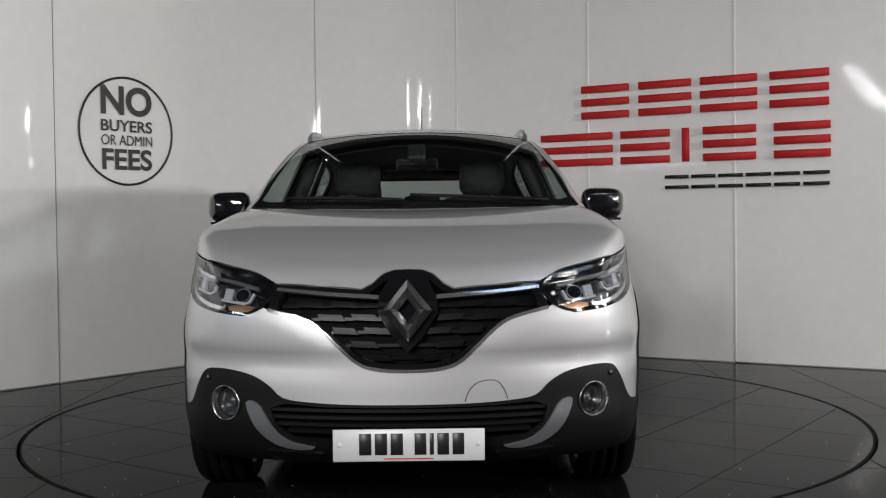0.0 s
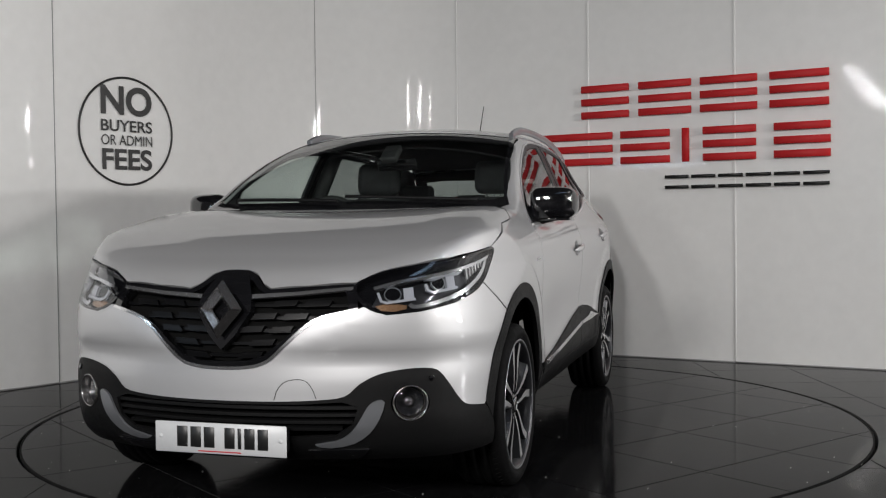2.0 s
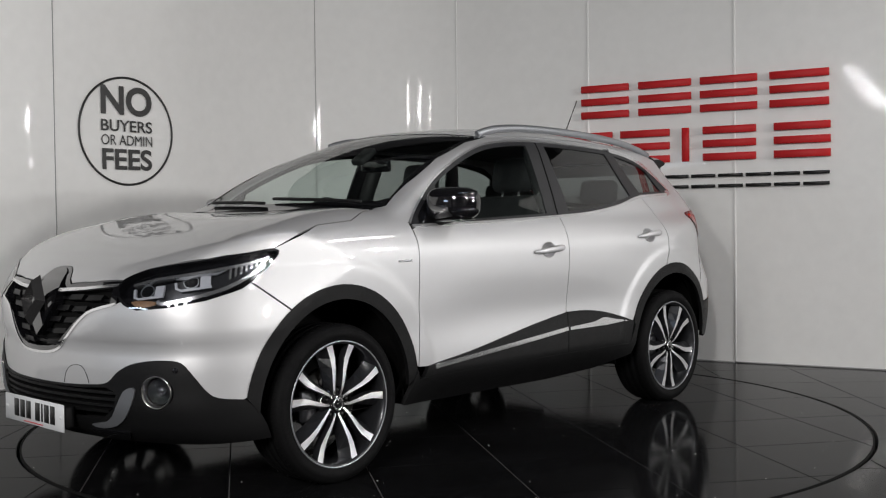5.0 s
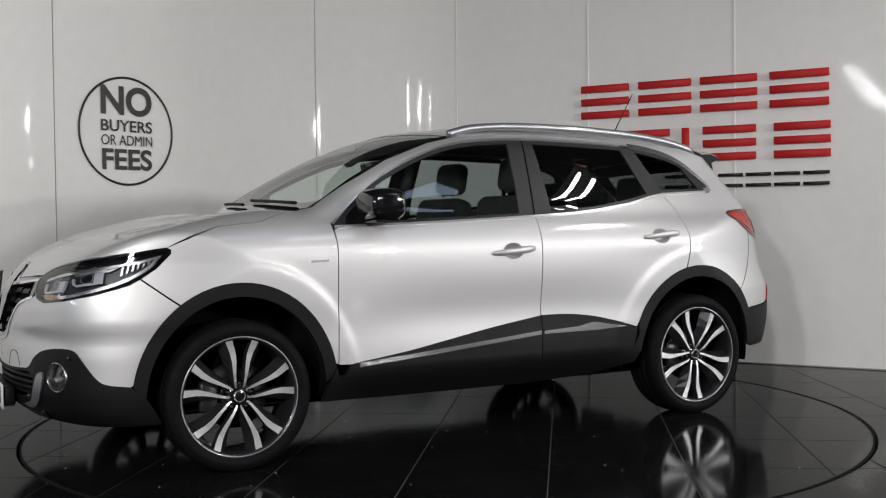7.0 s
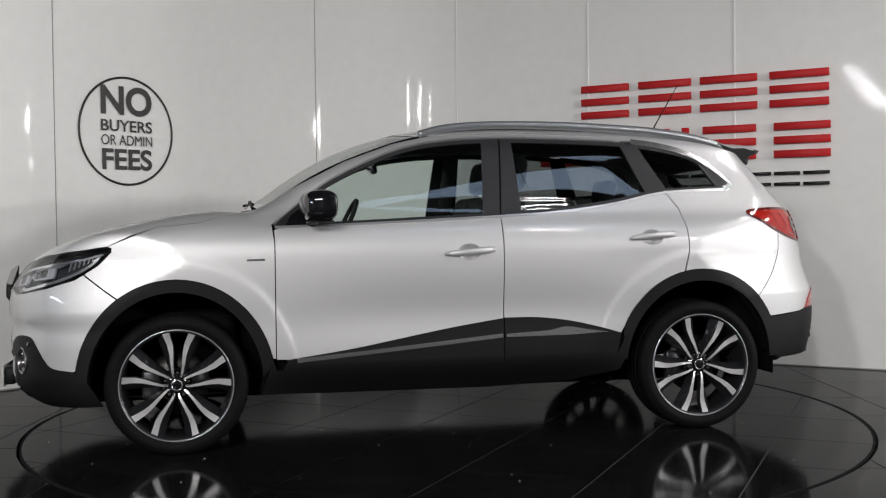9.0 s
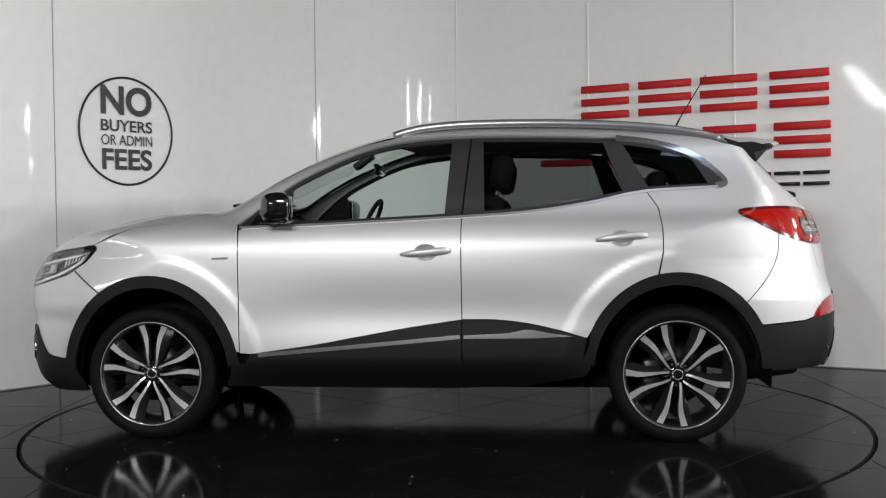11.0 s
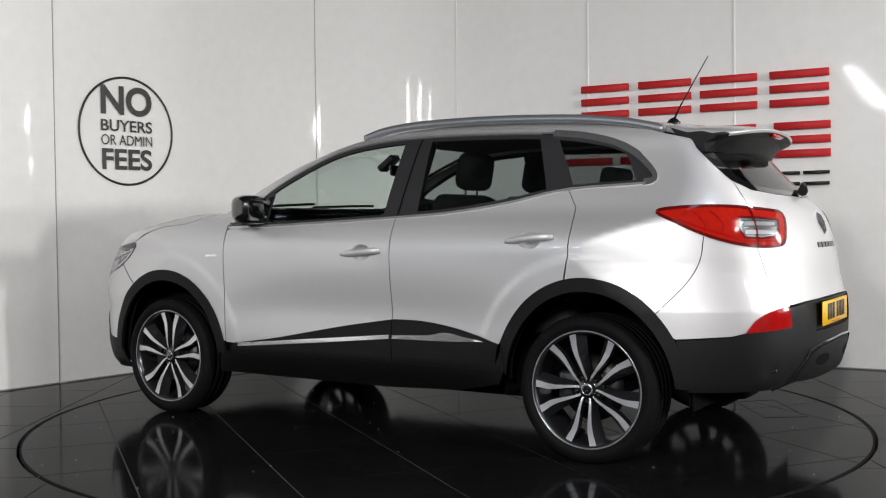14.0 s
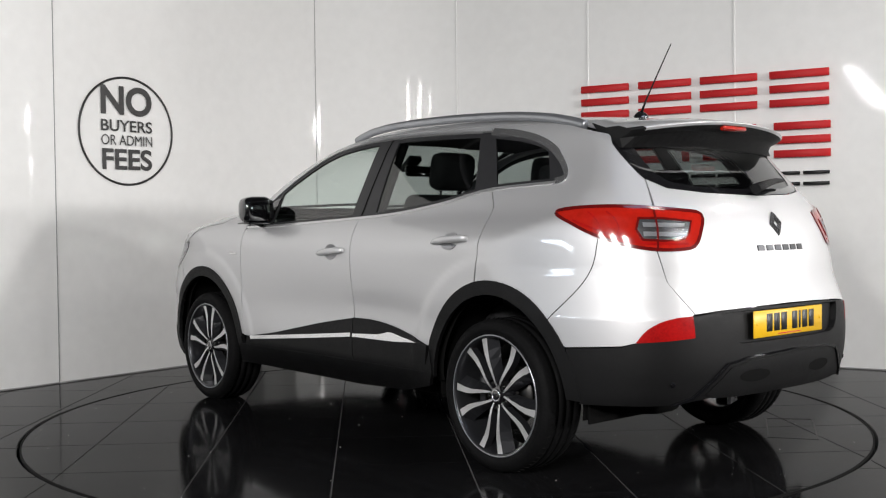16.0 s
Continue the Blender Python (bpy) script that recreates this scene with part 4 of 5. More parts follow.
FRONT_PANE = pane(0.60, 0.60, -0.185, -0.215, 0.022)
REAR_PANE = pane(-0.385, -0.375, -1.075, -0.985, 0.022)
QTR_PANE = pane(-1.20, -1.085, -1.50, -1.43, 0.022)
dlo = side(DLO_TOP) + side(DLO_LOW)
FRAME = patch([dlo, side(FRONT_PANE), side(REAR_PANE), side(QTR_PANE)], around, 0.025, -0.003, 0.012)
both("window_frame", FRAME, PILLAR, car, "satin black window surround and pillars")
for nm, lp, mat in (("front_window", FRONT_PANE, TINTED), ("rear_window", REAR_PANE, PRIVACY), ("quarter_window", QTR_PANE, PRIVACY)):
    both(nm, patch([side(lp)], around, 0.03, -0.008, 0), mat, car)
both("belt_trim", patch([band(side(rounded([(0.855, 1.073), (0.4, 1.086), (-0.265, 1.115), (-0.6, 1.137), (-0.9, 1.178), (-1.17, 1.231), (-1.545, 1.252)], 6)), 0.011)], around, 0.02, 0.005, 0.008), ALLOY, car, "thin chrome strip under the windows")
both("window_trim", patch([band(side(rounded([(-1.05, 1.509), (-1.2, 1.491), (-1.345, 1.456), (-1.45, 1.408), (-1.53, 1.345), (-1.583, 1.287), (-1.573, 1.264), (-1.535, 1.256)], 5)), 0.030)], around, 0.02, 0.004, 0.008), CHROME, car, "chrome strip round the quarter window")
both("window_trim", patch([band(side([(x, z + 0.003) for x, z in DLO_TOP if x > -1.04]), 0.008)], around, 0.02, 0.003, 0.006), ALLOY, car, "thin chrome strip over the windows")
both("door_pillar_seam", patch([[(ux(-0.268, 1.2), 1.12), (ux(-0.277, 1.2), 1.12), (ux(-0.318, 1.5), 1.52), (ux(-0.309, 1.5), 1.52)]], around, 0.03, -0.0015, 0.004), DARK, car)

# lower cladding
def clad(loop, name, off=0.010):
    return both(name, patch([side(loop)], around, 0.03, off, 0.02), PLASTIC, car, "black plastic cladding")


door_clad_f = [(0.80, 0.437)] + clad_f[1:] + [(-0.2685, 0.385), (0.83, 0.38)]
door_clad_r = [(-0.2735, 0.385)] + clad_r + [(-0.878, 0.49), (-0.86, 0.385)]
clad(door_clad_f, "door_cladding")
clad(door_clad_r, "door_cladding")
sill = [(0.87, 0.43), (0.855, 0.388), (-0.26, 0.394), (-0.855, 0.394), (-0.888, 0.46), (-0.905, 0.50), (-0.915, 0.40), (-0.88, 0.33), (-0.6, 0.275), (-0.2, 0.258), (0.6, 0.262), (0.93, 0.275), (0.90, 0.36)]
clad(sill, "sill", 0.012)
trim_f = band(rounded([(0.76, 0.432), (0.4, 0.462), (0.0, 0.497), (-0.262, 0.521)], 5), 0.020)
trim_r = [(-0.28, 0.512), (-0.28, 0.528), (-0.5, 0.539), (-0.58, 0.556), (-0.62, 0.555), (-0.70, 0.540), (-0.82, 0.524), (-0.62, 0.514)]
both("cladding_trim", patch([side(trim_f)], around, 0.03, 0.018, 0.012), CHROME, car, "bright strip along the door cladding")
both("cladding_trim", patch([side(trim_r)], around, 0.03, 0.018, 0.012), CHROME, car, "bright strip along the door cladding")
front_arch = arc(FW, ARCH + 0.004, 9, 172, 30) + arc(FW, 0.405, 176, 2, 30)
rear_arch = arc(RW, ARCH + 0.004, 24, 150, 26) + [(-1.765, 0.50), (-1.79, 0.36)] + arc(RW, 0.405, 176, 5, 30) + [(-0.905, 0.40), (-0.895, 0.46)]
clad(front_arch, "wheel_arch", 0.006)
clad(rear_arch, "wheel_arch", 0.006)
both("side_badge", patch([side([(0.99, 0.914), (0.905, 0.916), (0.905, 0.926), (0.99, 0.924)])], around, 0.03, 0.003, 0.004), CHROME, car, "small chrome side badge")

# tailgate, rear bumper, rear glass
gate = [(0.0, 0.735), (0.2, 0.732), (0.42, 0.724), (0.515, 0.716), (0.598, 0.84), (0.622, 0.968)]
gate_lamp = [(0.485, 0.978), (0.443, 1.04), (0.413, 1.112), (0.495, 1.128), (0.615, 1.136)]
gate_half = gate[:3] + [(0.519, 0.714), (0.600, 0.838)] + [(0.628, 0.965)] + [(0.545, 0.962), (0.478, 0.972), (0.437, 1.04), (0.405, 1.115), (0.495, 1.131), (0.614, 1.139)] + [(0.606, 1.255), (0.51, 1.216), (0.31, 1.197), (0.0, 1.187)]
part("tailgate", mesh_of("tailgate", patch([gate_half + [(-a, b) for a, b in gate_half[::-1] if a > 1e-6]], behind)), PAINT, car, "silver tailgate")
glass_half = [(0.0, 1.192), (0.31, 1.202), (0.51, 1.221), (0.605, 1.262), (0.685, 1.335), (0.765, 1.412), (0.80, 1.45), (0.4, 1.472), (0.0, 1.478)]
glass_in = [(0.0, 1.215), (0.30, 1.225), (0.46, 1.245), (0.53, 1.28), (0.57, 1.34), (0.60, 1.395), (0.3, 1.41), (0.0, 1.415)]
mir = lambda h: h + [(-a, b) for a, b in h[::-1] if a > 1e-6]
part("tailgate_frame", mesh_of("tailgate_frame", patch([mir(glass_half), mir(glass_in)], behind, 0.03, -0.002)), GLOSS, car, "gloss black frame of the rear window")
part("tailgate_glass", mesh_of("tailgate_glass", patch([mir(glass_in)], behind, 0.04, -0.004, 0)), PRIVACY, car, "dark tinted rear window")
rb = [(0.0, 0.728), (0.2, 0.725), (0.42, 0.717), (0.51, 0.706)] + [(END - a, b) for a, b in REFLECTOR[4:] + REFLECTOR[:1]] + [(END - ux(-1.95, 0.59), 0.586), (END - ux(-1.735, 0.57), 0.572), (END - ux(-1.765, 0.48), 0.48), (END - ux(-1.785, 0.36), 0.36), (END - ux(-1.775, 0.35), 0.35), (0.6, 0.355), (0.45, 0.375), (0.3, 0.385), (0.0, 0.388)]
PL = [(0.335, 0.586), (0.375, 0.598), (0.398, 0.63), (0.42, 0.711), (0.33, 0.7165), (-0.33, 0.7165), (-0.42, 0.711), (-0.398, 0.63), (-0.375, 0.598), (-0.335, 0.586)]
part("plate_recess", mesh_of("plate_recess", patch([[(a * 1.05, 0.655 + (b - 0.655) * 1.2) for a, b in PL]], behind, 0.05, -0.022, 0)), PLASTIC, car)
part("rear_bumper", mesh_of("rear_bumper", patch([mir(rb), PL], behind, 0.03, 0.004, 0.028)), PLASTIC, car, "black textured rear bumper")
diff = [(0.0, 0.548), (0.30, 0.535), (0.40, 0.515), (0.47, 0.44), (0.53, 0.385), (0.60, 0.36), (0.596, 0.353), (0.525, 0.375), (0.462, 0.432), (0.392, 0.506), (0.295, 0.526), (0.0, 0.539)]
part("diffuser_edge", mesh_of("diffuser_edge", patch([mir(diff)], behind, 0.02, 0.012, 0.02)), GLOSS, car, "gloss black diffuser edge")
dfill = [(0.0, 0.528), (0.28, 0.514), (0.375, 0.494), (0.44, 0.425), (0.47, 0.395), (0.44, 0.375), (0.3, 0.37), (0.0, 0.372)]
part("diffuser", mesh_of("diffuser", patch([mir(dfill)], behind, 0.03, 0.008, 0.02)), PLASTIC, car, "dark ribbed diffuser")
# flat sheenless ovals give the shade of two recesses; nothing is hollowed out
for v in (-0.24, 0.24):
    e = part("dimple_shade", mesh_of("dimple_shade", patch([oval(v, 0.452, 0.09, 0.026)], behind, 0.02, 0.0095, 0.004)), DARK, car)
both("reflector", patch([rounded(REFLECTOR[:4], 4)[:-1] + REFLECTOR[3:]], around, 0.02, 0.006, 0.012), RED_DEEP, car, "red rear reflector")

both("panel_seam", patch([band(rounded([(4.335, 0.655), (4.39, 0.71), (4.50, 0.82), (4.555, 0.91), (4.575, 1.015)], 4), 0.0035)], around, 0.02, 0.0012, 0.002), DARK, car)

# tail lamps
TAIL_ROUND = rounded(TAILLAMP, 3, True)
tails = both("tail_lamp", patch([TAIL_ROUND], around, 0.025, 0.004, 0.02), RED_LENS, car, "red tail lamp with a clear centre")
edge_line = TAIL_ROUND + TAIL_ROUND[:1]
both("lamp_edge", patch([band(edge_line, 0.013)], around, 0.02, 0.0055, 0.006), RED_DARK, tails, "dark red lamp edge")
tin = [(4.735, 1.098), (4.83, 1.096), (4.955, 1.082), (4.935, 1.035), (4.905, 1.005), (4.83, 0.998), (4.745, 1.004), (4.722, 1.05)]
tin_in = [(4.745 + (a - 4.745) * 0.93 + 0.006, 1.048 + (b - 1.048) * 0.82) for a, b in tin]
both("block_frame", patch([tin, tin_in], around, 0.02, 0.0075, 0.01), RED_DARK, tails, "dark red frame of the clear centre")
both("clear_block", patch([tin_in], around, 0.02, 0.0055, 0.01), LAMP_BOWL, tails, "smoked clear centre")
for z in (1.030, 1.066):
    both("reverse_lens", patch([[(4.752, z - 0.008), (4.915, z - 0.010), (4.92, z + 0.004), (4.752, z + 0.010)]], around, 0.02, 0.008, 0.008), SATIN, tails)
both("lamp_split", patch([band([(4.803, 1.134), (4.806, 1.05), (4.800, 0.972)], 0.007)], around, 0.02, 0.0095, 0.006), RED_DARK, tails)
for a, b in ((4.56, 4.585), (4.64, 4.66)):
    both("lamp_rib", patch([band(rounded([(a - 0.03, 1.123), (a, 1.10), (b, 1.06), (b - 0.01, 1.025)], 4), 0.006)], around, 0.02, 0.006, 0.006), RED_DEEP, tails)
both("lamp_rib", patch([band(rounded([(4.46, 1.090), (4.60, 1.040), (4.74, 0.998), (4.80, 0.992), (4.92, 0.990)], 5), 0.008)], around, 0.02, 0.006, 0.006), RED_DEEP, tails)

# spoiler over the rear window
def spoiler():
    bm = bmesh.new()
    rows = []
    n = 24
    for k in range(n + 1):
        y = -0.55 + 1.10 * k / n
        b = (abs(y) / 0.55) ** 2
        P, N = above(np.array([[-1.66, y * 0.985]]))
        z0 = P[0, 2] + 0.001
        tip = -1.955 + 0.07 * b + 0.07 * b**4
        zt = 1.512 - 0.045 * b
        mid = (-1.68 + tip) / 2
        prof = [(-1.60, above(np.array([[-1.60, y * 0.985]]))[0][0, 2] + 0.002), (-1.68, z0 - 0.002), (mid, (z0 + zt) / 2 + 0.010), (tip + 0.02, zt + 0.006), (tip, zt - 0.004),
                (tip + 0.008, zt - 0.014), (tip + 0.06, zt - 0.035), (-1.838 + 0.07 * b, 1.402 - 0.010 * b), (-1.80 + 0.07 * b, 1.396), (-1.68, z0 - 0.075)]
        rows.append([bm.verts.new((x, y, z)) for x, z in prof])
    for k, (p, q) in enumerate(zip(rows, rows[1:])):
        for i in range(len(p) - 1):
            f = bm.faces.new((p[i], p[i + 1], q[i + 1], q[i]))
            f.smooth = i not in (4, 6)
            f.material_index = 1 if i >= 5 or (i >= 3 and k in (0, n - 1)) else 0
    bm.faces.new(rows[0]).material_index = 1
    bm.faces.new(rows[-1][::-1]).material_index = 1
    bmesh.ops.recalc_face_normals(bm, faces=bm.faces)
    return bm


spoil = part("spoiler", spoiler(), [PAINT, PLASTIC], car, "silver roof spoiler with black underside")
part("brake_light", box(0.022, 0.17, 0.022, pose(-1.934, 0, 1.487, 0, 25, 0), 0.004), RED_LENS, spoil, "red high brake light")
pts = [Vector(behind(np.array([[v, z]]))[0][0]) + Vector((-0.03, 0, 0.012)) for v, z in ((0.03, 1.205), (-0.05, 1.220), (-0.14, 1.236), (-0.22, 1.246), (-0.30, 1.250))]
part("rear_wiper", tube(pts, [0.024, 0.020, 0.016, 0.012, 0.008], 8), PLASTIC, car, "black rear wiper")
badge = part("rear_emblem", rhombus(0.085, 0.115, 0.62, 0.014), CHROME, car, "plain chrome diamond emblem")
badge.matrix_local = pose(-2.140, 0, 1.065, 0, 0, 90) @ pose(0, 0, 0, 20)
for k in range(6):
    y = 0.145 - k * 0.058
    b = part("rear_badge_bar", mesh_of("rear_badge_bar", patch([[(y - 0.021, 0.954), (y + 0.021, 0.954), (y + 0.021, 0.978), (y - 0.021, 0.978)]], behind, 0.03, 0.004, 0.005)), ALLOY_DARK, car, "small dark chrome badge bar")


# number plates with plain bars
def plate(name, mat, m, label):
    p = part(name, box(0.52, 0.006, 0.111, Matrix(), 0.0025, 1), mat, car, label)
    p.matrix_local = m
    x = -0.19
    for k, w in enumerate((0.040, 0.040, 0.014, 0.040, 0.0, 0.042, 0.042, 0.042)):
        if w:
            part("plate_bar", box(w, 0.002, 0.074, pose(x + w / 2, 0.0038, 0.004), 0.0006, 1), INK, p)
        x += w + (0.012 if w else 0.028)
    part("plate_line", box(0.17, 0.0015, 0.004, pose(0, 0.0036, -0.046)), RED_INK, p)
    for sx in (-0.238, 0.238):
        s = part("plate_screw", lathe([(0.0, 0.004), (0.006, 0.003), (0.008, 0.0)], 14), mat, p)
        s.location = (sx, 0.003, 0.002)


plate("front_plate", PLATE_WHITE, lean_pose(2.222, 0, 0.325, 0), "white number plate with black bars")
plate("rear_plate", PLATE_YELLOW, pose(-2.204, 0.0, 0.655, 0, 0, 90), "yellow number plate with black bars")
part("plate_mount", box(0.05, 0.50, 0.09, pose(2.192, 0, 0.325), 0.01), PLASTIC, car)

# roof rails, aerial
rail_pts = []
for x, lift in ((0.10, 0.004), (0.03, 0.016), (-0.08, 0.027), (-0.3, 0.034), (-0.7, 0.036), (-1.1, 0.034), (-1.35, 0.027), (-1.5, 0.014), (-1.58, 0.003)):
    y = 0.585 - 0.022 * max(0.0, -x - 0.6)
    P, N = above(np.array([[x, y]]))
    rail_pts.append((x, y, P[0, 2] + lift))
both_bm("roof_rail", tube(rounded(rail_pts, 4), 0.021, 12, 0.62), SATIN, car, "satin silver roof rail")
P, N = above(np.array([[-1.42, 0.0]]))
z0 = P[0, 2]
part("aerial_base", lathe([(0.04, -0.01), (0.036, 0.01), (0.022, 0.026), (0.008, 0.034), (0.0, 0.035)], 24, "z"), GLOSS, car).location = (-1.42, 0, z0)
part("aerial", tube([(-1.42, 0, z0 + 0.02), (-1.455, 0, z0 + 0.09), (-1.60, 0, z0 + 0.33)], [0.007, 0.004, 0.0025], 8), PLASTIC, car, "thin black roof aerial")

# door mirrors
def mirror_shell():
    bm = bmesh.new()
    bmesh.ops.create_uvsphere(bm, u_segments=28, v_segments=18, radius=1.0)
    for v in bm.verts:
        x, y, z = v.co
        e = lambda a, p: math.copysign(abs(a) ** p, a)
        v.co = (0.635 + 0.095 * e(x, 0.8) * (1 if x > 0 else 0.65) - 0.035 * y, 0.918 + 0.108 * e(y, 0.5), 1.172 + 0.080 * e(z, 0.55) * (1 - 0.14 * y) + 0.006 * y)
    for f in bm.faces:
        f.smooth = True
    return bm


shells = both_bm("door_mirror", mirror_shell(), GLOSS, car, "gloss black door mirror")
both_bm("mirror_glass", slab([(-0.078, -0.055), (0.078, -0.05), (0.085, 0.0), (0.075, 0.055), (-0.075, 0.058), (-0.085, 0.0)], 0.004, pose(0.587, 0.915, 1.175, 0, 0, -90)), MIRROR, shells)
both_bm("mirror_arm", tube([(0.70, 0.79, 1.095), (0.68, 0.85, 1.098), (0.66, 0.90, 1.108), (0.65, 0.97, 1.115)], [0.03, 0.026, 0.024, 0.015], 12, 1.0), PLASTIC, shells)
both_bm("mirror_skirt", box(0.13, 0.17, 0.012, pose(0.645, 0.915, 1.098), 0.005), GLOSS, shells)
both("mirror_sail", patch([side([(0.80, 1.085), (0.62, 1.09), (0.60, 1.24), (0.66, 1.225), (0.78, 1.125)])], around, 0.03, 0.004, 0.012), GLOSS, car)

# parking sensors
for fn, spots in ((behind, ((0.66, 0.45), (0.60, 0.44))), (around, ((0.70, 0.535), (0.86, 0.36)))):
    for a, b in spots[1:] if fn is behind else spots[:1]:
        for s in (1, -1):
            bm = lathe([(0.0, 0.003), (0.008, 0.003), (0.0105, 0.002), (0.011, -0.004)], 18)
            part("parking_sensor", bm, GLOSS, car).matrix_local = on_skin(s * a, b, 0.006, fn)

# under the skin: dark inner shell, wheel wells, floor pan
lo_loop = side([(1.48, 1.0), (1.0, 1.06), (0.5, 1.05), (-1.0, 1.10), (-1.48, 1.10)]) + [(END - 0.02, 1.10), (END - 0.02, 0.25)] + [(0.02, 0.25), (0.02, 0.80)]
shell = [(0.0, 0.80), (1.0, 0.82), (1.3, 1.0), (1.7, 1.05), (2.4, 1.045), (3.2, 1.07), (3.9, 1.12), (4.6, 1.15), (END, 1.15), (END, 0.40), (4.05, 0.38), (3.0, 0.27), (1.5, 0.26), (0.0, 0.26)]
both("inner_shell", patch([shell, side(arc(FW, 0.405, -9, 189, 28)), side(arc(RW, 0.405, -9, 189, 28))], around, 0.06, -0.055, 0), DARK, car)
shellw = lathe([(0.45, 0.0), (0.45, 0.36), (0.30, 0.40), (0.0, 0.40)], 48)
for cx in (FW, RW):
    bm = shellw.copy()
    bmesh.ops.transform(bm, matrix=pose(cx, 0.81, 0.335, 0, 0, 180), verts=bm.verts)
    bmesh.ops.delete(bm, geom=[f for f in bm.faces if f.calc_center_median().z < 0.30], context="FACES")
    both_bm("wheel_well", bm, DARK, car)
shellw.free()
# dark sheets added to block light showing through gaps beside the wheel wells
for x in (FW - 0.46, RW + 0.46, RW - 0.46):
    both_bm("gap_blocker", box(0.012, 0.34, 0.46, pose(x, 0.62, 0.49), 0.003, 1), DARK, car)
part("floor_pan", box(3.2, 1.30, 0.06, pose(0.3, 0, 0.262), 0.02), DARK, car)
part("exhaust_box", box(0.34, 0.17, 0.11, pose(-1.80, 0.50, 0.33, 0, 8, 0), 0.035), DARK, car)
part("engine_bay", box(0.9, 1.2, 0.5, pose(1.5, 0, 0.6), 0.05), DARK, car)

# inside
part("dashboard", box(0.36, 1.34, 0.24, pose(0.70, 0, 0.99), 0.06, 3), TRIM, car, "black dashboard")
part("parcel_shelf", box(0.45, 1.1, 0.03, pose(-1.55, 0, 1.06), 0.01), TRIM, car)
wheel_ring = lathe([(0.185 + 0.014 * math.cos(a), 0.014 * math.sin(a)) for a in [k * math.pi / 5 for k in range(10)]], 40, "y", True)
st = part("steering_wheel", wheel_ring, TRIM, car, "black steering wheel")
st.matrix_local = pose(0.40, -0.36, 1.06, 0, 0, -90) @ pose(0, 0, 0, 25)
part("hub", box(0.34, 0.03, 0.07, Matrix(), 0.012), TRIM, st)
part("inner_mirror", box(0.03, 0.22, 0.065, pose(0.27, 0, 1.40, 0, 10, 0), 0.012), GLOSS, car, "black rear-view mirror")
part("sensor_pod", box(0.13, 0.09, 0.04, pose(0.36, 0, 1.45, 0, 35, 0), 0.012), TRIM, car)


def seat(x, y, w, back_h):
    s = part("seat", box(0.50, w, 0.16, pose(x + 0.10, y, 0.62), 0.05, 3), CLOTH, car, "dark cloth seat")
    part("seat_back", box(0.15, w, back_h, pose(x - 0.19, y, 0.68 + back_h / 2, 0, -14, 0), 0.055, 3), CLOTH, s)
    return s


for y in (0.37, -0.37):
    s = seat(-0.16, y, 0.50, 0.56)
    part("headrest", box(0.11, 0.27, 0.20, pose(-0.46, y, 1.355, 0, -10, 0), 0.05, 3), CLOTH, s)
    for dy in (-0.06, 0.06):
        part("headrest_post", tube([(-0.42, y + dy, 1.18), (-0.445, y + dy, 1.30)], 0.007, 8), CHROME, s)
s = seat(-0.98, 0.0, 1.24, 0.50)
for y in (0.40, 0.0, -0.40):
    part("headrest", box(0.09, 0.25, 0.15 if y else 0.11, pose(-1.27, y, 1.27 if y else 1.22, 0, -10, 0), 0.035, 3), CLOTH, s)
both_bm("belt_pillar", tube([(-0.29, 0.78, 1.05), (-0.30, 0.68, 1.3), (-0.32, 0.60, 1.50)], 0.045, 8), TRIM, car)


# wheels
def tyre_bm():
    prof = [(0.256, -0.098), (0.270, -0.108), (0.295, -0.113), (0.318, -0.106), (0.329, -0.094), (0.334, -0.070)]
    for g in (-0.045, 0.0, 0.045):
        prof += [(0.335, g - 0.006), (0.328, g - 0.005), (0.328, g + 0.005), (0.335, g + 0.006)]
    prof += [(0.334, 0.070), (0.329, 0.094), (0.318, 0.106), (0.312, 0.1075), (0.308, 0.1115), (0.295, 0.113), (0.285, 0.1125), (0.282, 0.1105), (0.272, 0.108), (0.256, 0.098)]
    bm = lathe(prof, 96)
    return bm


def sipes_bm():
    """Shoulder cuts of the tread."""
    bm = bmesh.new()
    for k in range(72):
        a = 2 * math.pi * k / 72
        for y in (-0.080, 0.080):
            m = Matrix.Rotation(a, 4, "Y") @ Matrix.Translation((0, y, 0.3298)) @ pose(0, 0, 0, -20 if y > 0 else 20, 0, 12)
            bmesh.ops.create_cube(bm, size=1, matrix=m @ Matrix.Diagonal((0.004, 0.030, 0.007, 1)))
    return bm


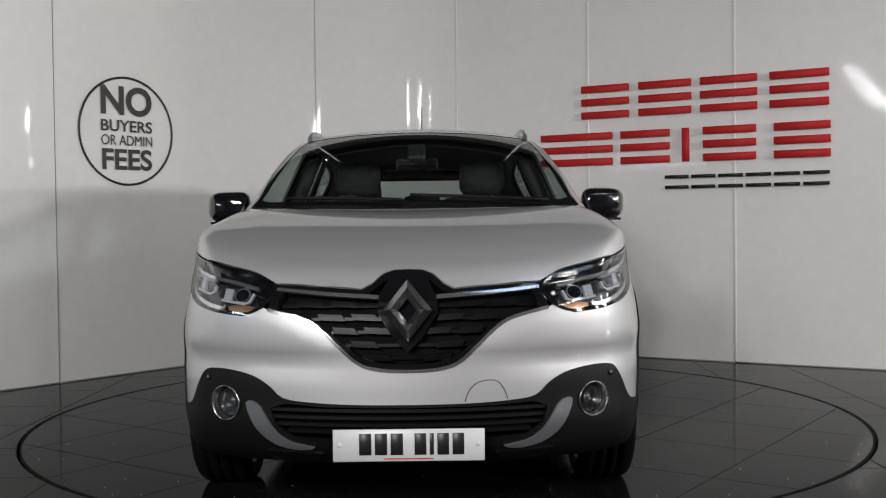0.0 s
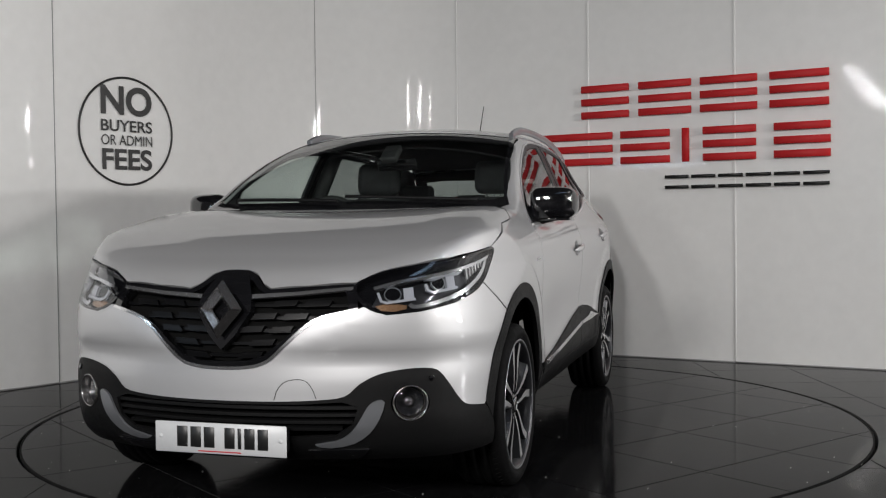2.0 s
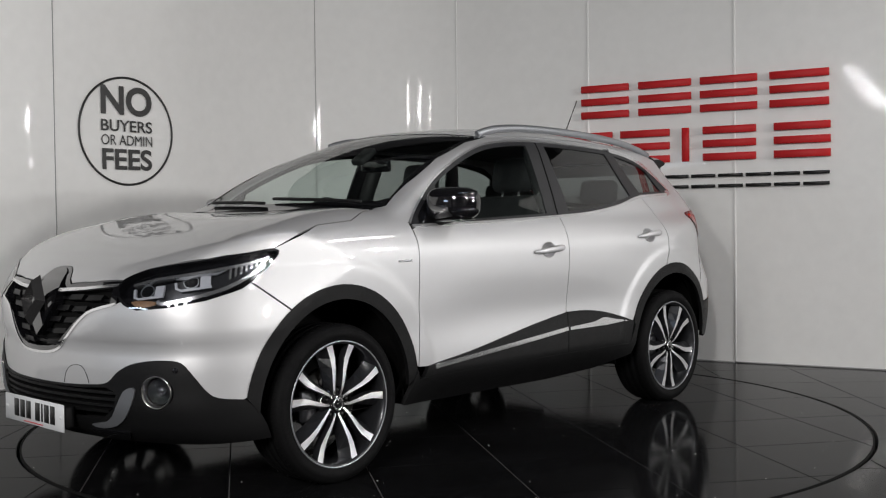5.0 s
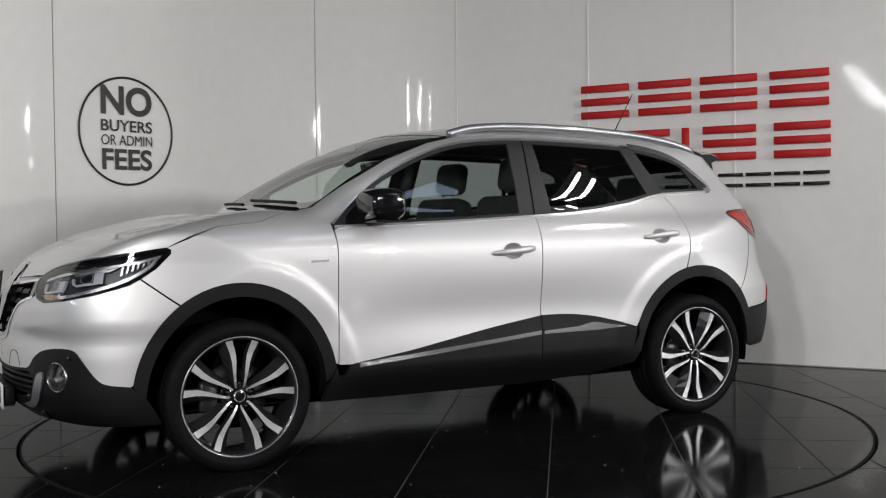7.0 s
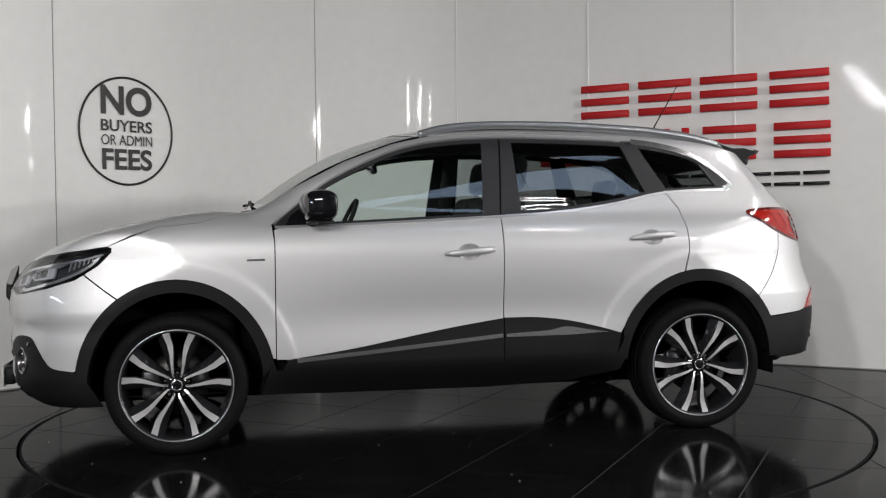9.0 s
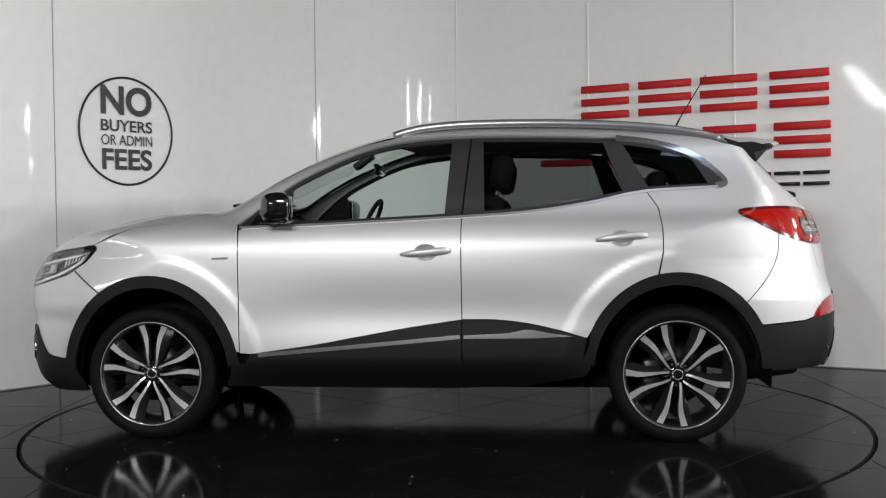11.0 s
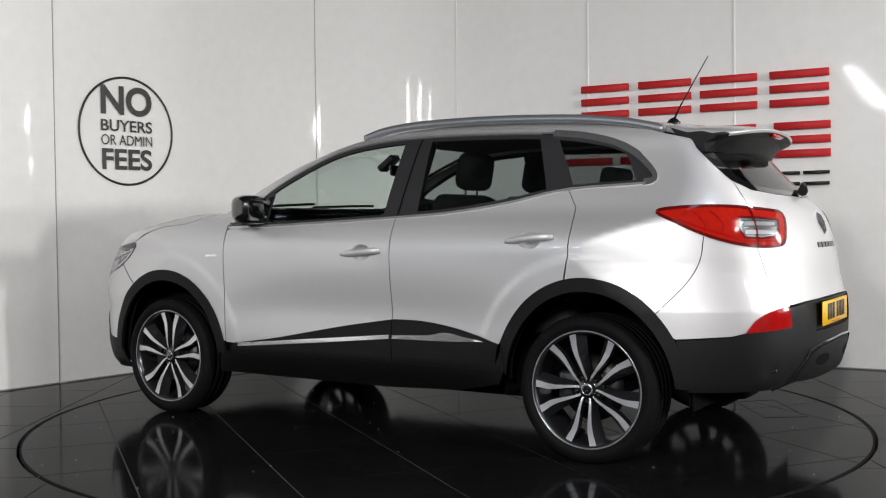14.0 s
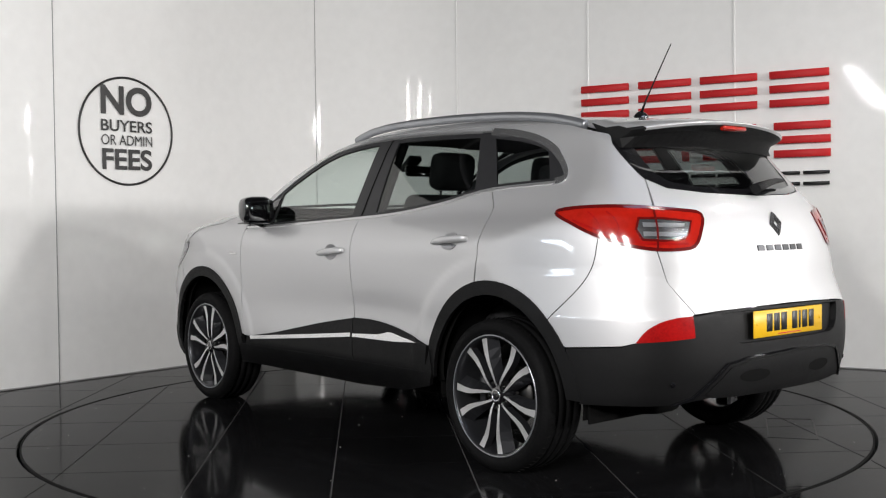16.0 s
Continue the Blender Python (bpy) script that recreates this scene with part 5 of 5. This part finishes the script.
def spoke_bm(s):
    """One arm of a pair, s = 1 or -1; bright face, dark flanks."""
    bm = bmesh.new()
    rows = []
    for r, t, w, y in ((0.038, 0.016, 0.010, 0.084), (0.062, 0.0225, 0.011, 0.089), (0.10, 0.0265, 0.014, 0.092), (0.15, 0.031, 0.020, 0.093), (0.19, 0.039, 0.027, 0.093), (0.225, 0.053, 0.032, 0.095), (0.259, 0.066, 0.036, 0.098)):
        c = s * t
        inner_x, outer_x = c - s * w / 2, c + s * w / 2
        rows.append([bm.verts.new(v) for v in ((inner_x - s * 0.003, y - 0.035, r), (inner_x, y, r), (outer_x, y, r), (outer_x + s * 0.036 * min(1, r / 0.18), y - 0.046, r))])
    for p, q in zip(rows, rows[1:]):
        for i in range(3):
            f = bm.faces.new((p[i], p[i + 1], q[i + 1], q[i]))
            f.material_index = 0 if i == 1 else 1
    bmesh.ops.recalc_face_normals(bm, faces=bm.faces)
    mid = bm.faces[:]
    if sum(f.normal.y for f in mid if f.material_index == 0) < 0:
        bmesh.ops.reverse_faces(bm, faces=mid)
    return bm


def shared(bm, name, mats):
    me = bpy.data.meshes.new(name)
    bm.to_mesh(me)
    bm.free()
    for m in mats:
        me.materials.append(m)
    return me


WM = {"tyre": shared(tyre_bm(), "tyre", [RUBBER]), "tread": shared(sipes_bm(), "tread_cut", [DARK]),
      "rim": shared(lathe([(0.262, 0.100), (0.266, 0.106), (0.260, 0.108), (0.253, 0.102), (0.247, 0.075), (0.237, -0.02), (0.240, -0.09), (0.261, -0.10)], 72), "rim", [ALLOY_DARK]),
      "lip": shared(lathe([(0.2665, 0.1065), (0.2650, 0.1090), (0.2615, 0.1092), (0.2595, 0.1075)], 72), "rim_lip", [SATIN]),
      "spoke+": shared(spoke_bm(1), "spoke", [ALLOY, ALLOY_DARK]), "spoke-": shared(spoke_bm(-1), "spoke", [ALLOY, ALLOY_DARK]),
      "hub": shared(lathe([(0.0, 0.086), (0.035, 0.086), (0.045, 0.080), (0.075, 0.066), (0.082, 0.03), (0.0, 0.03)], 40), "wheel_hub", [GLOSS]),
      "cap": shared(lathe([(0.0, 0.093), (0.020, 0.093), (0.027, 0.090), (0.029, 0.084)], 28), "centre_cap", [GLOSS]),
      "nut": shared(lathe([(0.0, 0.084), (0.007, 0.084), (0.010, 0.080), (0.0105, 0.06)], 6), "wheel_nut", [STEEL]),
      "well": shared(lathe([(0.017, 0.0865), (0.020, 0.0875), (0.020, 0.07)], 20), "nut_seat", [DARK]),
      "disc": shared(lathe([(0.07, 0.02), (0.15, 0.02), (0.15, -0.002), (0.07, -0.002)], 48), "brake_disc", [STEEL]),
      "cap_ring": shared(lathe([(0.0215, 0.0925), (0.0235, 0.0945), (0.0265, 0.0930), (0.0275, 0.090)], 28), "cap_ring", [CHROME]),
      "caliper": shared(box(0.09, 0.05, 0.14, pose(0.12, 0.02, 0.0), 0.015), "brake_caliper", [ALLOY_DARK])}
for cx, phase in ((FW, 3.0), (RW, 43.0)):
    for s in (1, -1):
        wheel = part("wheel", WM["rim"], ALLOY_DARK, car, "dark and machined ten-spoke alloy wheel")
        wheel.matrix_local = Matrix.Translation((cx, s * 0.782, 0.3335)) @ (Matrix() if s > 0 else Matrix.Rotation(math.pi, 4, "Z"))
        part("tyre", WM["tyre"], RUBBER, wheel, "black rubber tyre")
        tagged(part("tread", WM["tread"], DARK, wheel), kind="stuff")
        part("rim_lip", WM["lip"], ALLOY, wheel)
        part("wheel_hub", WM["hub"], ALLOY_DARK, wheel)
        part("centre_cap", WM["cap"], SATIN, wheel)
        part("cap_ring", WM["cap_ring"], CHROME, wheel)
        part("brake_disc", WM["disc"], STEEL, wheel)
        part("brake_caliper", WM["caliper"], ALLOY_DARK, wheel)
        for k in range(5):
            turn = Matrix.Rotation(radians(72 * k - phase), 4, "Y")
            for key in ("spoke+", "spoke-"):
                part("spoke", WM[key], ALLOY, wheel).matrix_local = turn
            part("wheel_nut", WM["nut"], STEEL, wheel).matrix_local = turn @ Matrix.Translation((0, 0, 0.056))
            part("nut_seat", WM["well"], DARK, wheel).matrix_local = turn @ Matrix.Translation((0, 0, 0.056))

# pale specks of dust on the glossy tiles
rng = random.Random(4)
bm = bmesh.new()
for k in range(150):
    r, a = R_TABLE * math.sqrt(rng.random()), rng.random() * 2 * math.pi
    bmesh.ops.create_icosphere(bm, subdivisions=1, radius=rng.uniform(0.0008, 0.0026), matrix=Matrix.Translation((r * math.cos(a), r * math.sin(a), 0.001)))
tagged(part("dust", bm, SPECK, turntable), kind="stuff")

# ---- what moves ----
OFFSET = Vector((0.121, -0.143, 0.0))
TURNS = ((0.0, -89.7), (0.5, -93.3), (1.0, -97.75), (2.0, -106.64), (3.0, -115.55), (4.0, -124.45), (5.25, -135.4), (6.5, -146.3), (7.0, -150.95), (8.0, -159.88), (9.0, -168.65),
         (10.25, -179.2), (11.5, -189.7), (12.0, -194.2), (13.0, -203.15), (14.0, -212.22), (15.0, -221.0), (16.0, -229.93))


def motions():
    rows_car, rows_table = [], []
    for t, a in TURNS:
        m = Matrix.Rotation(radians(a), 4, "Z")
        rows_table.append((t, m))
        rows_car.append((t, m @ Matrix.Translation(OFFSET)))
    walk(turntable, rows_table)
    walk(car, rows_car)


motions()
